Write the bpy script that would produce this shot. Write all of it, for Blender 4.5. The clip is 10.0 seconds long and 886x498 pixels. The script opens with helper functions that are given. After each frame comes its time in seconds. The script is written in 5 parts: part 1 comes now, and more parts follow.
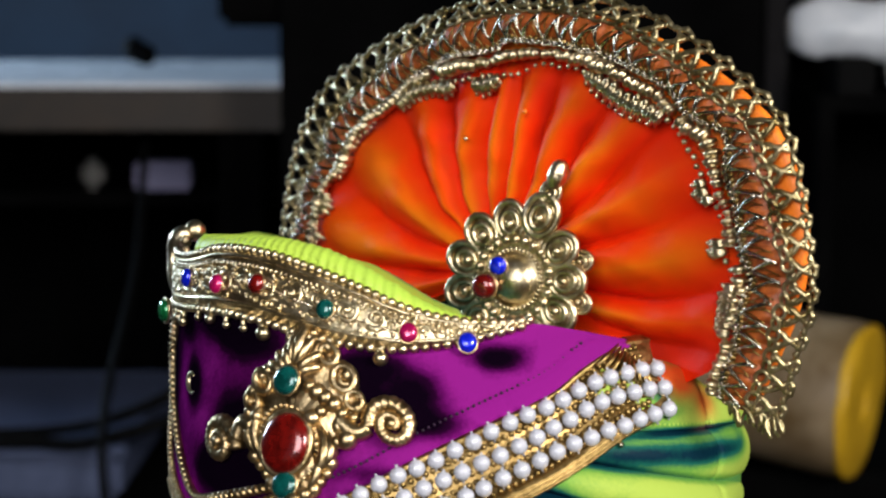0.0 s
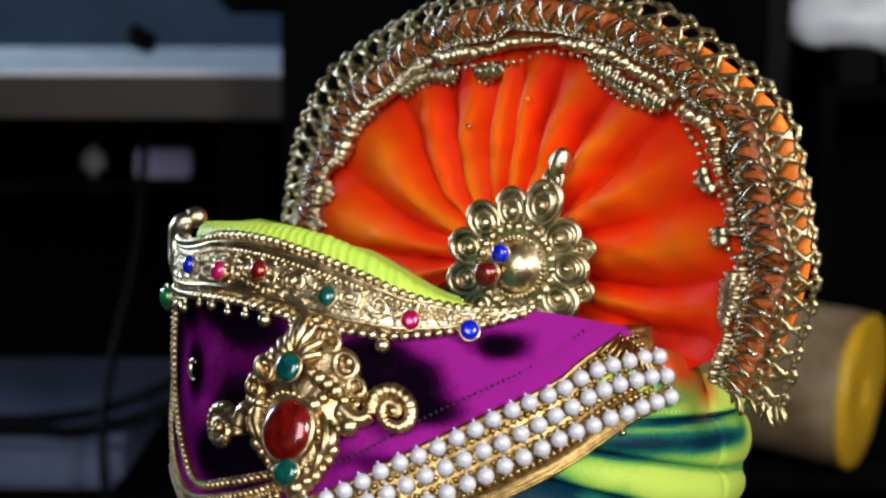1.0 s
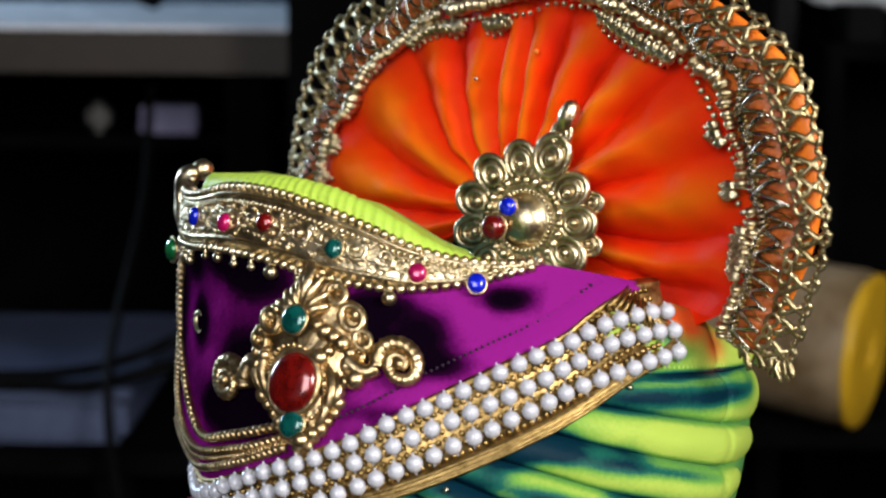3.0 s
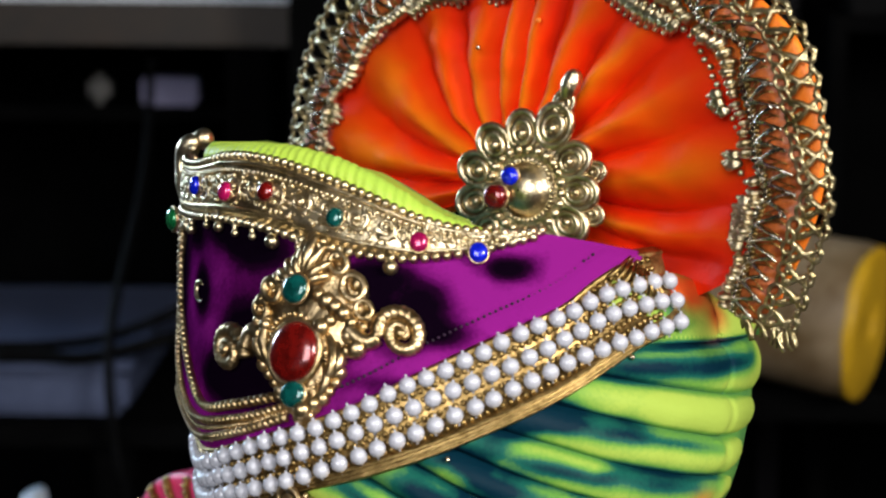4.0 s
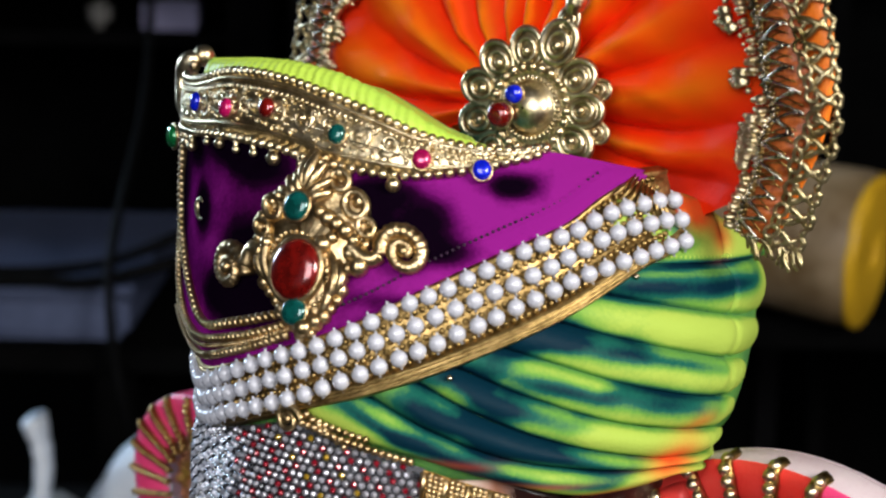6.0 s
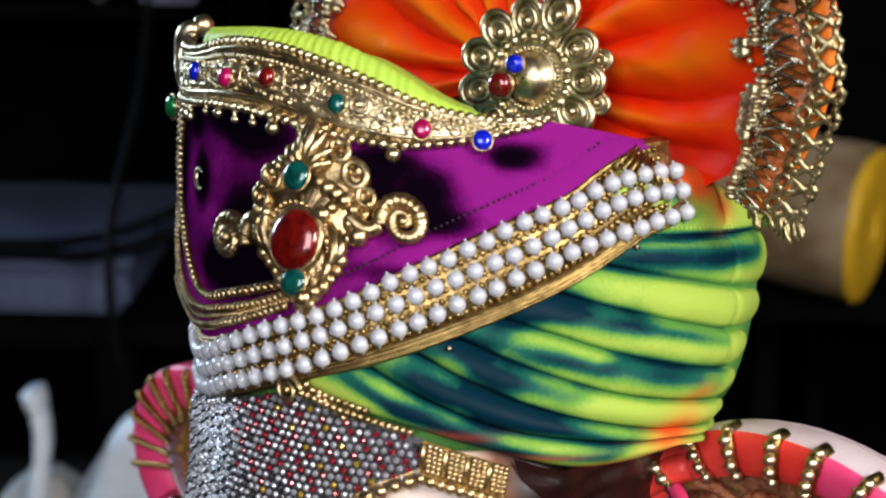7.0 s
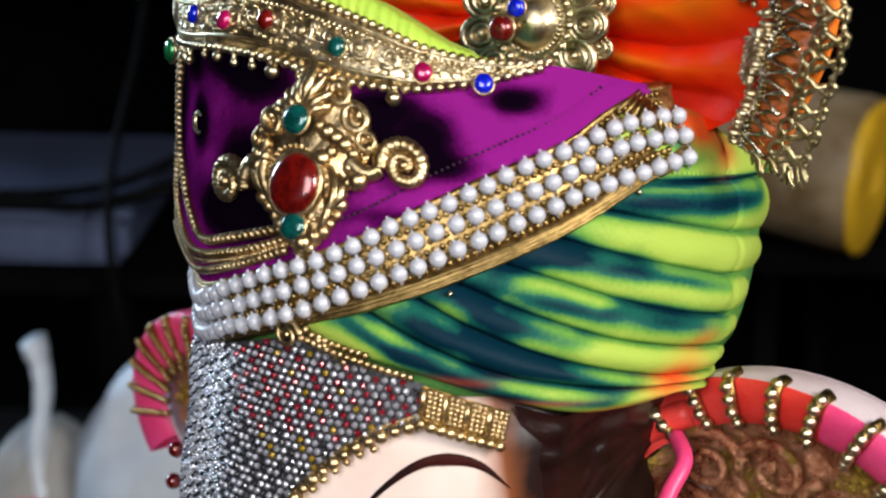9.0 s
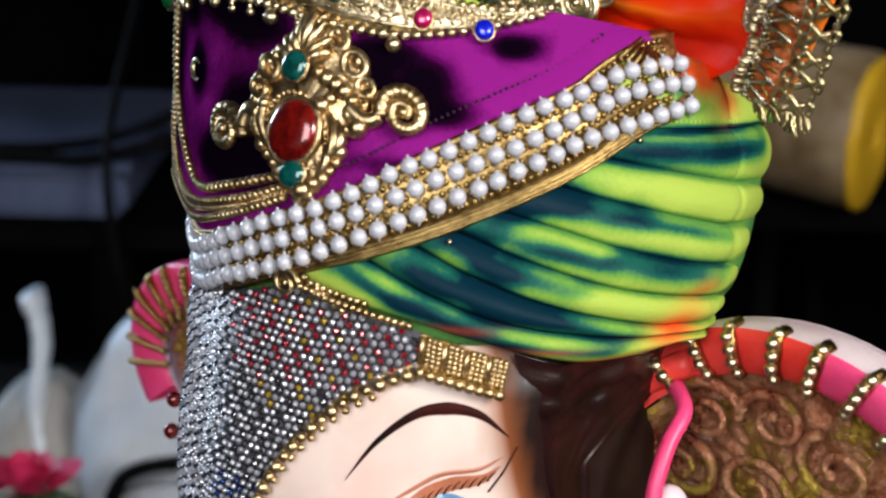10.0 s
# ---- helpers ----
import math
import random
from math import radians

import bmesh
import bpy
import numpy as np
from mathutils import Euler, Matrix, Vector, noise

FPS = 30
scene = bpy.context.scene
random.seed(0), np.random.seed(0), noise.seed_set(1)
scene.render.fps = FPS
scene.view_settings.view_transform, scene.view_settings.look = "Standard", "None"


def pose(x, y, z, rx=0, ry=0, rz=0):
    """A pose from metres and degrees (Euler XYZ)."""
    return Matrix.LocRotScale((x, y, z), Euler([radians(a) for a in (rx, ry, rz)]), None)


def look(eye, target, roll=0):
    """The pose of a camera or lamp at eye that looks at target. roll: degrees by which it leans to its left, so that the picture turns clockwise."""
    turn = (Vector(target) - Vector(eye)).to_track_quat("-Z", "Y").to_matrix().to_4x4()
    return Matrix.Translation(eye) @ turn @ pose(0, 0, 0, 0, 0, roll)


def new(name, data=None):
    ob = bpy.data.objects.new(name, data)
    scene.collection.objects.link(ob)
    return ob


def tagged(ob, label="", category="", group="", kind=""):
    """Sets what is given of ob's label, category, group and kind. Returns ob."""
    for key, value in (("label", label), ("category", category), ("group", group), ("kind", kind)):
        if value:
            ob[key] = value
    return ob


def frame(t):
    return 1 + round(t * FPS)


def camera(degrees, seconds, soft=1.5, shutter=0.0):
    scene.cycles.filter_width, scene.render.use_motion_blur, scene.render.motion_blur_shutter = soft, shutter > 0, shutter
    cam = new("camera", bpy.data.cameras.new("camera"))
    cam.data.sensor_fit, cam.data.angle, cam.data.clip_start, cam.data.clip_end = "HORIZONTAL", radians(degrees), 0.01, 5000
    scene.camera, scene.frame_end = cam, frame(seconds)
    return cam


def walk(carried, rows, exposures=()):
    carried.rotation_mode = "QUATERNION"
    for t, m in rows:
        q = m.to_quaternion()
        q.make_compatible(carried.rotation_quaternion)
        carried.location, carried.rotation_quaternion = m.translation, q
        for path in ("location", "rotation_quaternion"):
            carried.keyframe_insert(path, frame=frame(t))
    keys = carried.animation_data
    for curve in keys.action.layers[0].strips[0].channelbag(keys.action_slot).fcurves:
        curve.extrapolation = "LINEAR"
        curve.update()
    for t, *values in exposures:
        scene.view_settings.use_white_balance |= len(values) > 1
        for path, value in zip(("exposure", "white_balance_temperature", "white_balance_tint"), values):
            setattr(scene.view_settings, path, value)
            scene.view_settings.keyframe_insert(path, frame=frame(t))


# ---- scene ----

# ---------- camera ----------
cam = camera(28.0, 10.0, soft=2.3)
cam.data.dof.use_dof = True
cam.data.dof.focus_distance = 0.60
cam.data.dof.aperture_fstop = 13.0
ROWS = [
    (0.0, 0.0, 0.0, 1.35, 82, 0.0, 0.0),
    (0.5, -0.00037, 0.00035, 1.35016, 81.757, -0.047, 0.001),
    (1, -0.00067, 0.00068, 1.3495, 81.632, -0.152, 0.03),
    (1.5, -0.00085, 0.00084, 1.34899, 81.392, -0.213, 0.063),
    (2, -0.00065, 0.00177, 1.34831, 81.182, -0.252, 0.153),
    (2.5, -0.00106, 0.00286, 1.34762, 80.761, -0.379, 0.208),
    (4, -0.00157, 0.00566, 1.34521, 79.456, -0.511, 0.288),
    (4.5, -0.00162, 0.00675, 1.34419, 78.953, -0.588, 0.334),
    (5, -0.00196, 0.00788, 1.34268, 78.301, -0.662, 0.353),
    (5.5, -0.0021, 0.00917, 1.34136, 77.735, -0.735, 0.369),
    (7, -0.00252, 0.01211, 1.33862, 76.364, -0.894, 0.367),
    (7.5, -0.00256, 0.01264, 1.33762, 76.169, -0.933, 0.385),
    (8, -0.00228, 0.01332, 1.33682, 75.768, -0.945, 0.423),
    (8.5, -0.00257, 0.01385, 1.3362, 75.341, -0.999, 0.424),
    (9, -0.00253, 0.01512, 1.33493, 74.872, -1.037, 0.417),
    (9.5, -0.00283, 0.01616, 1.3331, 74.053, -1.208, 0.453),
    (10, -0.0026, 0.01803, 1.33117, 73.493, -1.236, 0.445),
]
walk(cam, [(t, pose(x, y, z, rx, ry, rz)) for t, x, y, z, rx, ry, rz in ROWS])

# ---------- light ----------
world = bpy.data.worlds.new("world")
scene.world = world
world.use_nodes = True
wn = world.node_tree.nodes
sky = wn.new("ShaderNodeTexSky")
sky.sky_type = "NISHITA"
sky.sun_disc = False
sky.sun_elevation = radians(38)
sky.sun_rotation = radians(140)
wn["Background"].inputs["Strength"].default_value = 0.02
world.node_tree.links.new(sky.outputs["Color"], wn["Background"].inputs["Color"])


def area_lamp(name, eye, target, w, h, watts, colour):
    data = bpy.data.lights.new(name, "AREA")
    data.shape, data.size, data.size_y, data.energy, data.color = "RECTANGLE", w, h, watts, colour
    ob = new(name, data)
    ob.matrix_world = look(eye, target)
    return ob


# added daylight lamps in made-up openings: high east wall, front behind camera, over bench
area_lamp("added_east_light", (1.50, -0.95, 2.15), (0.0, 0.6, 1.2), 0.9, 0.8, 70, (1.0, 0.96, 0.92))
area_lamp("added_front_light", (-0.45, -1.40, 2.05), (0.0, 0.7, 1.2), 1.3, 1.1, 40, (0.97, 0.97, 1.0))
area_lamp("added_bench_light", (-2.70, 3.2, 1.9), (-0.6, 3.0, 1.2), 1.1, 0.9, 115, (0.58, 0.78, 1.0))

# ---------- materials ----------
def nodes_of(name):
    m = bpy.data.materials.new(name)
    m.use_nodes = True
    nt = m.node_tree
    return m, nt, nt.nodes, nt.links, nt.nodes["Principled BSDF"]


def ramp(nt, stops, source):
    r = nt.nodes.new("ShaderNodeValToRGB")
    e = r.color_ramp.elements
    while len(e) < len(stops):
        e.new(0.5)
    for k, (p, c) in zip(e, stops):
        k.position, k.color = p, (*c, 1)
    nt.links.new(source, r.inputs["Fac"])
    return r.outputs["Color"]


def noise_tex(nt, scale, detail=4, vector=None, rough=0.55, distort=0.0):
    n = nt.nodes.new("ShaderNodeTexNoise")
    n.inputs["Scale"].default_value, n.inputs["Detail"].default_value = scale, detail
    n.inputs["Roughness"].default_value, n.inputs["Distortion"].default_value = rough, distort
    if vector:
        nt.links.new(vector, n.inputs["Vector"])
    return n.outputs["Fac"]


def mix(nt, fac, a, b, mode="MIX"):
    n = nt.nodes.new("ShaderNodeMix")
    n.data_type, n.blend_type = "RGBA", mode
    for sock, v in ((n.inputs[0], fac), (n.inputs[6], a), (n.inputs[7], b)):
        if isinstance(v, (int, float)):
            sock.default_value = v
        elif isinstance(v, tuple):
            sock.default_value = (*v, 1)
        else:
            nt.links.new(v, sock)
    return n.outputs[2]


def maths(nt, op, a, b=0.0, clamp=False):
    n = nt.nodes.new("ShaderNodeMath")
    n.operation, n.use_clamp = op, clamp
    for sock, v in zip(n.inputs, (a, b)):
        if isinstance(v, (int, float)):
            sock.default_value = v
        else:
            nt.links.new(v, sock)
    return n.outputs[0]


def bump(nt, bsdf, height, strength, distance):
    b = nt.nodes.new("ShaderNodeBump")
    b.inputs["Strength"].default_value, b.inputs["Distance"].default_value = strength, distance
    nt.links.new(height, b.inputs["Height"])
    nt.links.new(b.outputs["Normal"], bsdf.inputs["Normal"])


def coords(nt, kind="Object"):
    return nt.nodes.new("ShaderNodeTexCoord").outputs[kind]


def simple(name, dark, light, scale=60, rough=0.5, metal=0.0, relief=0.0, grain=900, coat=0.0, spec=0.5):
    """Two close tones in patches, a finer grain over them, and a little relief."""
    m, nt, nodes, links, b = nodes_of(name)
    o = coords(nt)
    big = noise_tex(nt, scale, 4, o)
    fine = noise_tex(nt, grain, 3, o)
    f = maths(nt, "ADD", maths(nt, "MULTIPLY", big, 0.7), maths(nt, "MULTIPLY", fine, 0.3))
    links.new(ramp(nt, [(0.36, dark), (0.64, light)], f), b.inputs["Base Color"])
    b.inputs["Metallic"].default_value = metal
    b.inputs["Specular IOR Level"].default_value = spec
    b.inputs["Coat Weight"].default_value = coat
    links.new(maths(nt, "ADD", rough - 0.08, maths(nt, "MULTIPLY", big, 0.16)), b.inputs["Roughness"])
    if relief:
        bump(nt, b, f, relief, 0.001)
    return m


def gilt(name):
    """Worn copper wash over plaster, with olive gold glitter and red in the hollows."""
    m, nt, nodes, links, b = nodes_of(name)
    o = coords(nt)
    big = noise_tex(nt, 55, 4, o)
    fine = noise_tex(nt, 420, 4, o)
    f = maths(nt, "ADD", maths(nt, "MULTIPLY", big, 0.75), maths(nt, "MULTIPLY", fine, 0.25))
    tone = ramp(nt, [(0.36, (0.16, 0.022, 0.008)), (0.44, (0.44, 0.17, 0.075)), (0.50, (0.56, 0.27, 0.15)), (0.56, (0.26, 0.14, 0.02)), (0.64, (0.60, 0.42, 0.07))], f)
    links.new(tone, b.inputs["Base Color"])
    b.inputs["Metallic"].default_value = 0.45
    links.new(maths(nt, "ADD", 0.12, maths(nt, "MULTIPLY", fine, 0.4)), b.inputs["Roughness"])
    bump(nt, b, maths(nt, "ADD", fine, maths(nt, "MULTIPLY", noise_tex(nt, 1500, 2, o), 0.5)), 0.8, 0.0016)
    return m


def paint_uv(name, build, rough=0.45, relief=0.25, coat=0.0, spec=0.22):
    """Airbrushed paint laid out along a part's own two directions."""
    m, nt, nodes, links, b = nodes_of(name)
    uv = coords(nt, "UV")
    sep = nodes.new("ShaderNodeSeparateXYZ")
    links.new(uv, sep.inputs[0])
    links.new(build(nt, uv, sep.outputs[0], sep.outputs[1]), b.inputs["Base Color"])
    o = coords(nt)
    fine = maths(nt, "ADD", maths(nt, "MULTIPLY", noise_tex(nt, 420, 4, o), 0.75), maths(nt, "MULTIPLY", noise_tex(nt, 2300, 2, o), 0.25))
    links.new(maths(nt, "ADD", rough - 0.1, maths(nt, "MULTIPLY", noise_tex(nt, 150, 3, o), 0.2)), b.inputs["Roughness"])
    b.inputs["Coat Weight"].default_value = coat
    b.inputs["Specular IOR Level"].default_value = spec
    bump(nt, b, fine, relief, 0.0006)
    return m


def scaled_uv(nt, uv, sx, sy):
    v = nt.nodes.new("ShaderNodeMapping")
    v.inputs["Scale"].default_value = (sx, sy, 1)
    nt.links.new(uv, v.inputs["Vector"])
    return v.outputs[0]


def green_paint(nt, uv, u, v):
    # u: sprayed dark teal plus shade painted into the creases, v: sprayed orange
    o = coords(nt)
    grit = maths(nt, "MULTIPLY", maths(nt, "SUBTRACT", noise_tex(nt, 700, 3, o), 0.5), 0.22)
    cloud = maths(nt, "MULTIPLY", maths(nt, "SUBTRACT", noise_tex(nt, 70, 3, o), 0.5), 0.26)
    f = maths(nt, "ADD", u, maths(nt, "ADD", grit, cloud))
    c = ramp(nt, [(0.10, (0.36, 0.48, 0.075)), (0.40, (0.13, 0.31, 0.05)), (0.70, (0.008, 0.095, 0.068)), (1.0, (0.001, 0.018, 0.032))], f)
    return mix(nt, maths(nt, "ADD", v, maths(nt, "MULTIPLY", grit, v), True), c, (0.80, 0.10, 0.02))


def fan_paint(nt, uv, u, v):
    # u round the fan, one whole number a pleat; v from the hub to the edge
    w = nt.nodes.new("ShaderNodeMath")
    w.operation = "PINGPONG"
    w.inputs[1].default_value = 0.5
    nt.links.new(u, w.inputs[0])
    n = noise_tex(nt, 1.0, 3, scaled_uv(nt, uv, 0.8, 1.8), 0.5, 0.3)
    # pleat valleys and the outer edge are shaded red in the colour itself
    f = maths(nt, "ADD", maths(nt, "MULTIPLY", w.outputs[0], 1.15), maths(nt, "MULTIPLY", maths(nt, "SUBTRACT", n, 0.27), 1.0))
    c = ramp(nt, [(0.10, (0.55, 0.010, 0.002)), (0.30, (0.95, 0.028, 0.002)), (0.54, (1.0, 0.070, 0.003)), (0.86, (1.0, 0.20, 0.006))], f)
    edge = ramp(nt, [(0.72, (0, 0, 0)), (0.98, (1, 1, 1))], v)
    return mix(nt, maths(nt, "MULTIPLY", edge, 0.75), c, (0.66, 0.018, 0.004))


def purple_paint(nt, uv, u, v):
    # u: sprayed black, plus shade put into the colour on the far side
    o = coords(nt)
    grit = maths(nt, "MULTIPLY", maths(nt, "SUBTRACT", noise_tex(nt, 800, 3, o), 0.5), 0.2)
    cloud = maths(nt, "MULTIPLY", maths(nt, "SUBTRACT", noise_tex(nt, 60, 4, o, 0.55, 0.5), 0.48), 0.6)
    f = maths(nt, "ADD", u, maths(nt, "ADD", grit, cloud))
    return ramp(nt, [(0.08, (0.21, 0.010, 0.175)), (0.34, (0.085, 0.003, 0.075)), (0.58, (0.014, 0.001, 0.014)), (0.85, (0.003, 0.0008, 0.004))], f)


def skin_paint(nt, uv, u, v):
    # u: brown sprayed towards the hair, v: rose sprayed on the cheeks and by the ear
    o = coords(nt)
    tone = ramp(nt, [(0.35, (0.72, 0.55, 0.47)), (0.65, (0.80, 0.65, 0.57))], noise_tex(nt, 34, 4, o))
    rosy = mix(nt, maths(nt, "MULTIPLY", v, 1.0, True), tone, (0.72, 0.10, 0.07))
    mid = mix(nt, ramp(nt, [(0.05, (0, 0, 0)), (0.6, (1, 1, 1))], u), rosy, (0.26, 0.075, 0.020))
    return mix(nt, ramp(nt, [(0.45, (0, 0, 0)), (0.95, (1, 1, 1))], u), mid, (0.012, 0.005, 0.004))


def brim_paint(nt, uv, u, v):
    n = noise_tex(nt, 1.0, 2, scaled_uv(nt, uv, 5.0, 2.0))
    # v shades the lime to dark teal inwards, within the colour
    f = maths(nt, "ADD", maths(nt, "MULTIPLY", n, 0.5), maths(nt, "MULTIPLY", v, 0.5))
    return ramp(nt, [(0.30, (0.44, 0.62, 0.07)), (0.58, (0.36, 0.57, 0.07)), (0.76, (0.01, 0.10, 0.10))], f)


MAT = {
    "green": paint_uv("airbrushed_green", green_paint, 0.5, 0.5, 0.0, 0.07),
    "orange": paint_uv("airbrushed_orange", fan_paint, 0.5, 0.4, 0.0, 0.04),
    "purple": paint_uv("airbrushed_purple", purple_paint, 0.6, 0.4, 0.0, 0.0),
    "brim": paint_uv("airbrushed_lime", brim_paint, 0.45, 0.3),
    "rim": simple("orange_rim", (0.85, 0.16, 0.01), (1.0, 0.26, 0.015), 50, 0.5, relief=0.2),
    "gold": simple("gold_plate", (0.34, 0.23, 0.10), (0.78, 0.59, 0.33), 160, 0.33, 1.0, 0.4),
    "gold_pale": simple("pale_gold_plate", (0.40, 0.31, 0.16), (0.82, 0.69, 0.46), 200, 0.31, 1.0, 0.4),
    "gold_dark": simple("tarnished_gold", (0.20, 0.12, 0.035), (0.46, 0.30, 0.10), 180, 0.32, 1.0, 0.4),
    "wire": simple("silver_gilt_thread", (0.32, 0.26, 0.17), (0.74, 0.67, 0.54), 300, 0.25, 1.0, 0.3),
    "pearl": simple("pearl_bead", (0.40, 0.41, 0.45), (0.54, 0.54, 0.59), 300, 0.26, 0.0, 0.0, coat=0.8),
    "braid": simple("copper_braid", (0.20, 0.036, 0.006), (0.50, 0.12, 0.016), 260, 0.5, 0.0, 0.6),
    "skin": paint_uv("painted_skin", skin_paint, 0.42, 0.06, 0.05, 0.35),
    "strip": simple("beaded_gold_tape", (0.16, 0.10, 0.03), (0.46, 0.31, 0.12), 300, 0.38, 1.0, 0.35),
    "net": simple("tarnished_net", (0.04, 0.04, 0.044), (0.12, 0.12, 0.13), 300, 0.45, 0.6),
    "lace": simple("gilt_lace_thread", (0.20, 0.145, 0.045), (0.56, 0.47, 0.27), 90, 0.30, 0.9, 0.5),
    "hair": simple("dark_brown_paint", (0.004, 0.002, 0.0015), (0.022, 0.005, 0.004), 45, 0.34, 0.0, 0.5, spec=0.35),
    "brow": simple("brow_paint", (0.004, 0.002, 0.002), (0.045, 0.006, 0.004), 60, 0.6, spec=0.1),
    "lid": simple("eyelid_paint", (0.38, 0.12, 0.065), (0.50, 0.18, 0.095), 60, 0.4),
    "eye": simple("eye_paint", (0.05, 0.16, 0.30), (0.10, 0.26, 0.42), 90, 0.2, coat=0.6),
    "pink": simple("pink_paint", (0.80, 0.040, 0.15), (0.90, 0.075, 0.24), 30, 0.42, relief=0.15),
    "pink_pale": simple("pale_pink_paint", (0.70, 0.52, 0.56), (0.80, 0.66, 0.68), 60, 0.5, relief=0.3),
    "coral": simple("coral_paint", (0.80, 0.035, 0.025), (0.90, 0.075, 0.06), 40, 0.42, relief=0.15),
    "copper": gilt("copper_gilt"),
    "silver": simple("silver_setting", (0.40, 0.40, 0.42), (0.62, 0.62, 0.64), 300, 0.25, 1.0),
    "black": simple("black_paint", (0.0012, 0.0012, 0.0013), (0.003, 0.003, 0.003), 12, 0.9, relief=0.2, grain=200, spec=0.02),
    "wood": simple("worn_wood_board", (0.014, 0.009, 0.005), (0.030, 0.019, 0.011), 14, 0.6, relief=0.4, grain=120),
    "white_top": simple("white_laminate", (0.70, 0.74, 0.80), (0.80, 0.83, 0.88), 9, 0.25, grain=200),
    "blue_wall": simple("blue_wall_paint", (0.010, 0.026, 0.056), (0.024, 0.050, 0.092), 3, 0.7, relief=0.3, grain=90),
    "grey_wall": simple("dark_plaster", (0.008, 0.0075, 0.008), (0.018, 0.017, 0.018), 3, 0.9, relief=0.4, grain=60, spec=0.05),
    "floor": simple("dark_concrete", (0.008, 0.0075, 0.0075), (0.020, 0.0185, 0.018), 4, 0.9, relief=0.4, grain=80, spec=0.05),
    "pale_blue": simple("pale_blue_plastic", (0.045, 0.060, 0.115), (0.085, 0.105, 0.19), 8, 0.5, grain=90),
    "lilac": simple("lilac_card", (0.30, 0.29, 0.48), (0.38, 0.36, 0.56), 20, 0.6, grain=200),
    "sack": simple("white_woven_sack", (0.48, 0.52, 0.58), (0.64, 0.68, 0.74), 16, 0.55, relief=0.5, grain=500),
    "film": simple("white_plastic_film", (0.66, 0.70, 0.76), (0.84, 0.87, 0.92), 24, 0.4, relief=0.6, grain=300),
    "sack_grey": simple("grey_and_sack_shade", (0.22, 0.21, 0.20), (0.32, 0.31, 0.29), 16, 0.6, relief=0.5, grain=500),
    "log_side": simple("mottled_brown_paint", (0.12, 0.07, 0.025), (0.30, 0.22, 0.13), 9, 0.5, relief=0.5, grain=60),
    "log_end": simple("yellow_paint", (0.52, 0.29, 0.010), (0.70, 0.41, 0.016), 14, 0.5, relief=0.5, grain=90),
    "flower": simple("pink_petal", (0.72, 0.03, 0.14), (0.86, 0.08, 0.24), 50, 0.5, relief=0.2),
    "leaf": simple("green_leaf", (0.02, 0.07, 0.02), (0.05, 0.13, 0.03), 50, 0.5),
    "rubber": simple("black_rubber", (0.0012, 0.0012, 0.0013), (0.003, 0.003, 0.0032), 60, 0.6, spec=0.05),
}


def jewel(name, colour, rough=0.05):
    """Tinted acrylic stone with a foil back: deep colour under a clear, hard coat."""
    m, nt, nodes, links, b = nodes_of(name)
    n = noise_tex(nt, 260, 2, coords(nt))
    dark = tuple(0.35 * c for c in colour)
    links.new(ramp(nt, [(0.3, dark), (0.7, colour)], n), b.inputs["Base Color"])
    b.inputs["Roughness"].default_value = 0.22
    b.inputs["Metallic"].default_value = 0.35
    b.inputs["Coat Weight"].default_value = 1.0
    b.inputs["Coat Roughness"].default_value = rough
    return m


MAT["blue_gem"] = jewel("blue_stone", (0.005, 0.02, 0.85))
MAT["red_gem"] = jewel("red_stone", (0.22, 0.006, 0.004))
MAT["stitch"] = simple("dark_violet_thread", (0.010, 0.001, 0.010), (0.03, 0.002, 0.03), 200, 0.7)
MAT["pink_gem"] = jewel("pink_stone", (0.62, 0.008, 0.13))
MAT["green_gem"] = jewel("green_stone", (0.004, 0.13, 0.11))
MAT["crystal"] = simple("clear_stone", (0.24, 0.24, 0.27), (0.66, 0.66, 0.72), 900, 0.38, 0.7)
MAT["emerald"] = jewel("emerald_stone", (0.010, 0.26, 0.07))
MAT["ruby"] = jewel("ruby_stone", (0.42, 0.01, 0.03), 0.03)
MAT["smoke"] = jewel("smoky_stone", (0.05, 0.05, 0.06), 0.03)
MAT["sapphire"] = jewel("sapphire_stone", (0.01, 0.05, 0.24), 0.03)
MAT["amber"] = jewel("amber_stone", (0.55, 0.34, 0.02), 0.03)


# ---------- building helpers ----------
def part(name, bm, material, parent=None, label="", smooth=True):
    me = bpy.data.meshes.new(name)
    bm.to_mesh(me)
    bm.free()
    for m in (material if isinstance(material, (list, tuple)) else [material]):
        me.materials.append(MAT[m])
    if smooth:
        me.polygons.foreach_set("use_smooth", [True] * len(me.polygons))
    return place(name, me, parent, label)


def place(name, me, parent=None, label="", m=None):
    ob = new(name, me)
    if parent is not None:
        ob.parent = parent
        ob.matrix_parent_inverse = parent.matrix_world.inverted()
    if m is not None:
        ob.matrix_world = m if parent is None else m
        ob.matrix_basis = m
    if label:
        ob["label"] = label
    return ob


def thing(name, at, label, category, group="", kind=""):
    ob = new(name)
    ob.location = at
    ob.matrix_world = Matrix.Translation(at)
    return tagged(ob, label, category, group, kind)


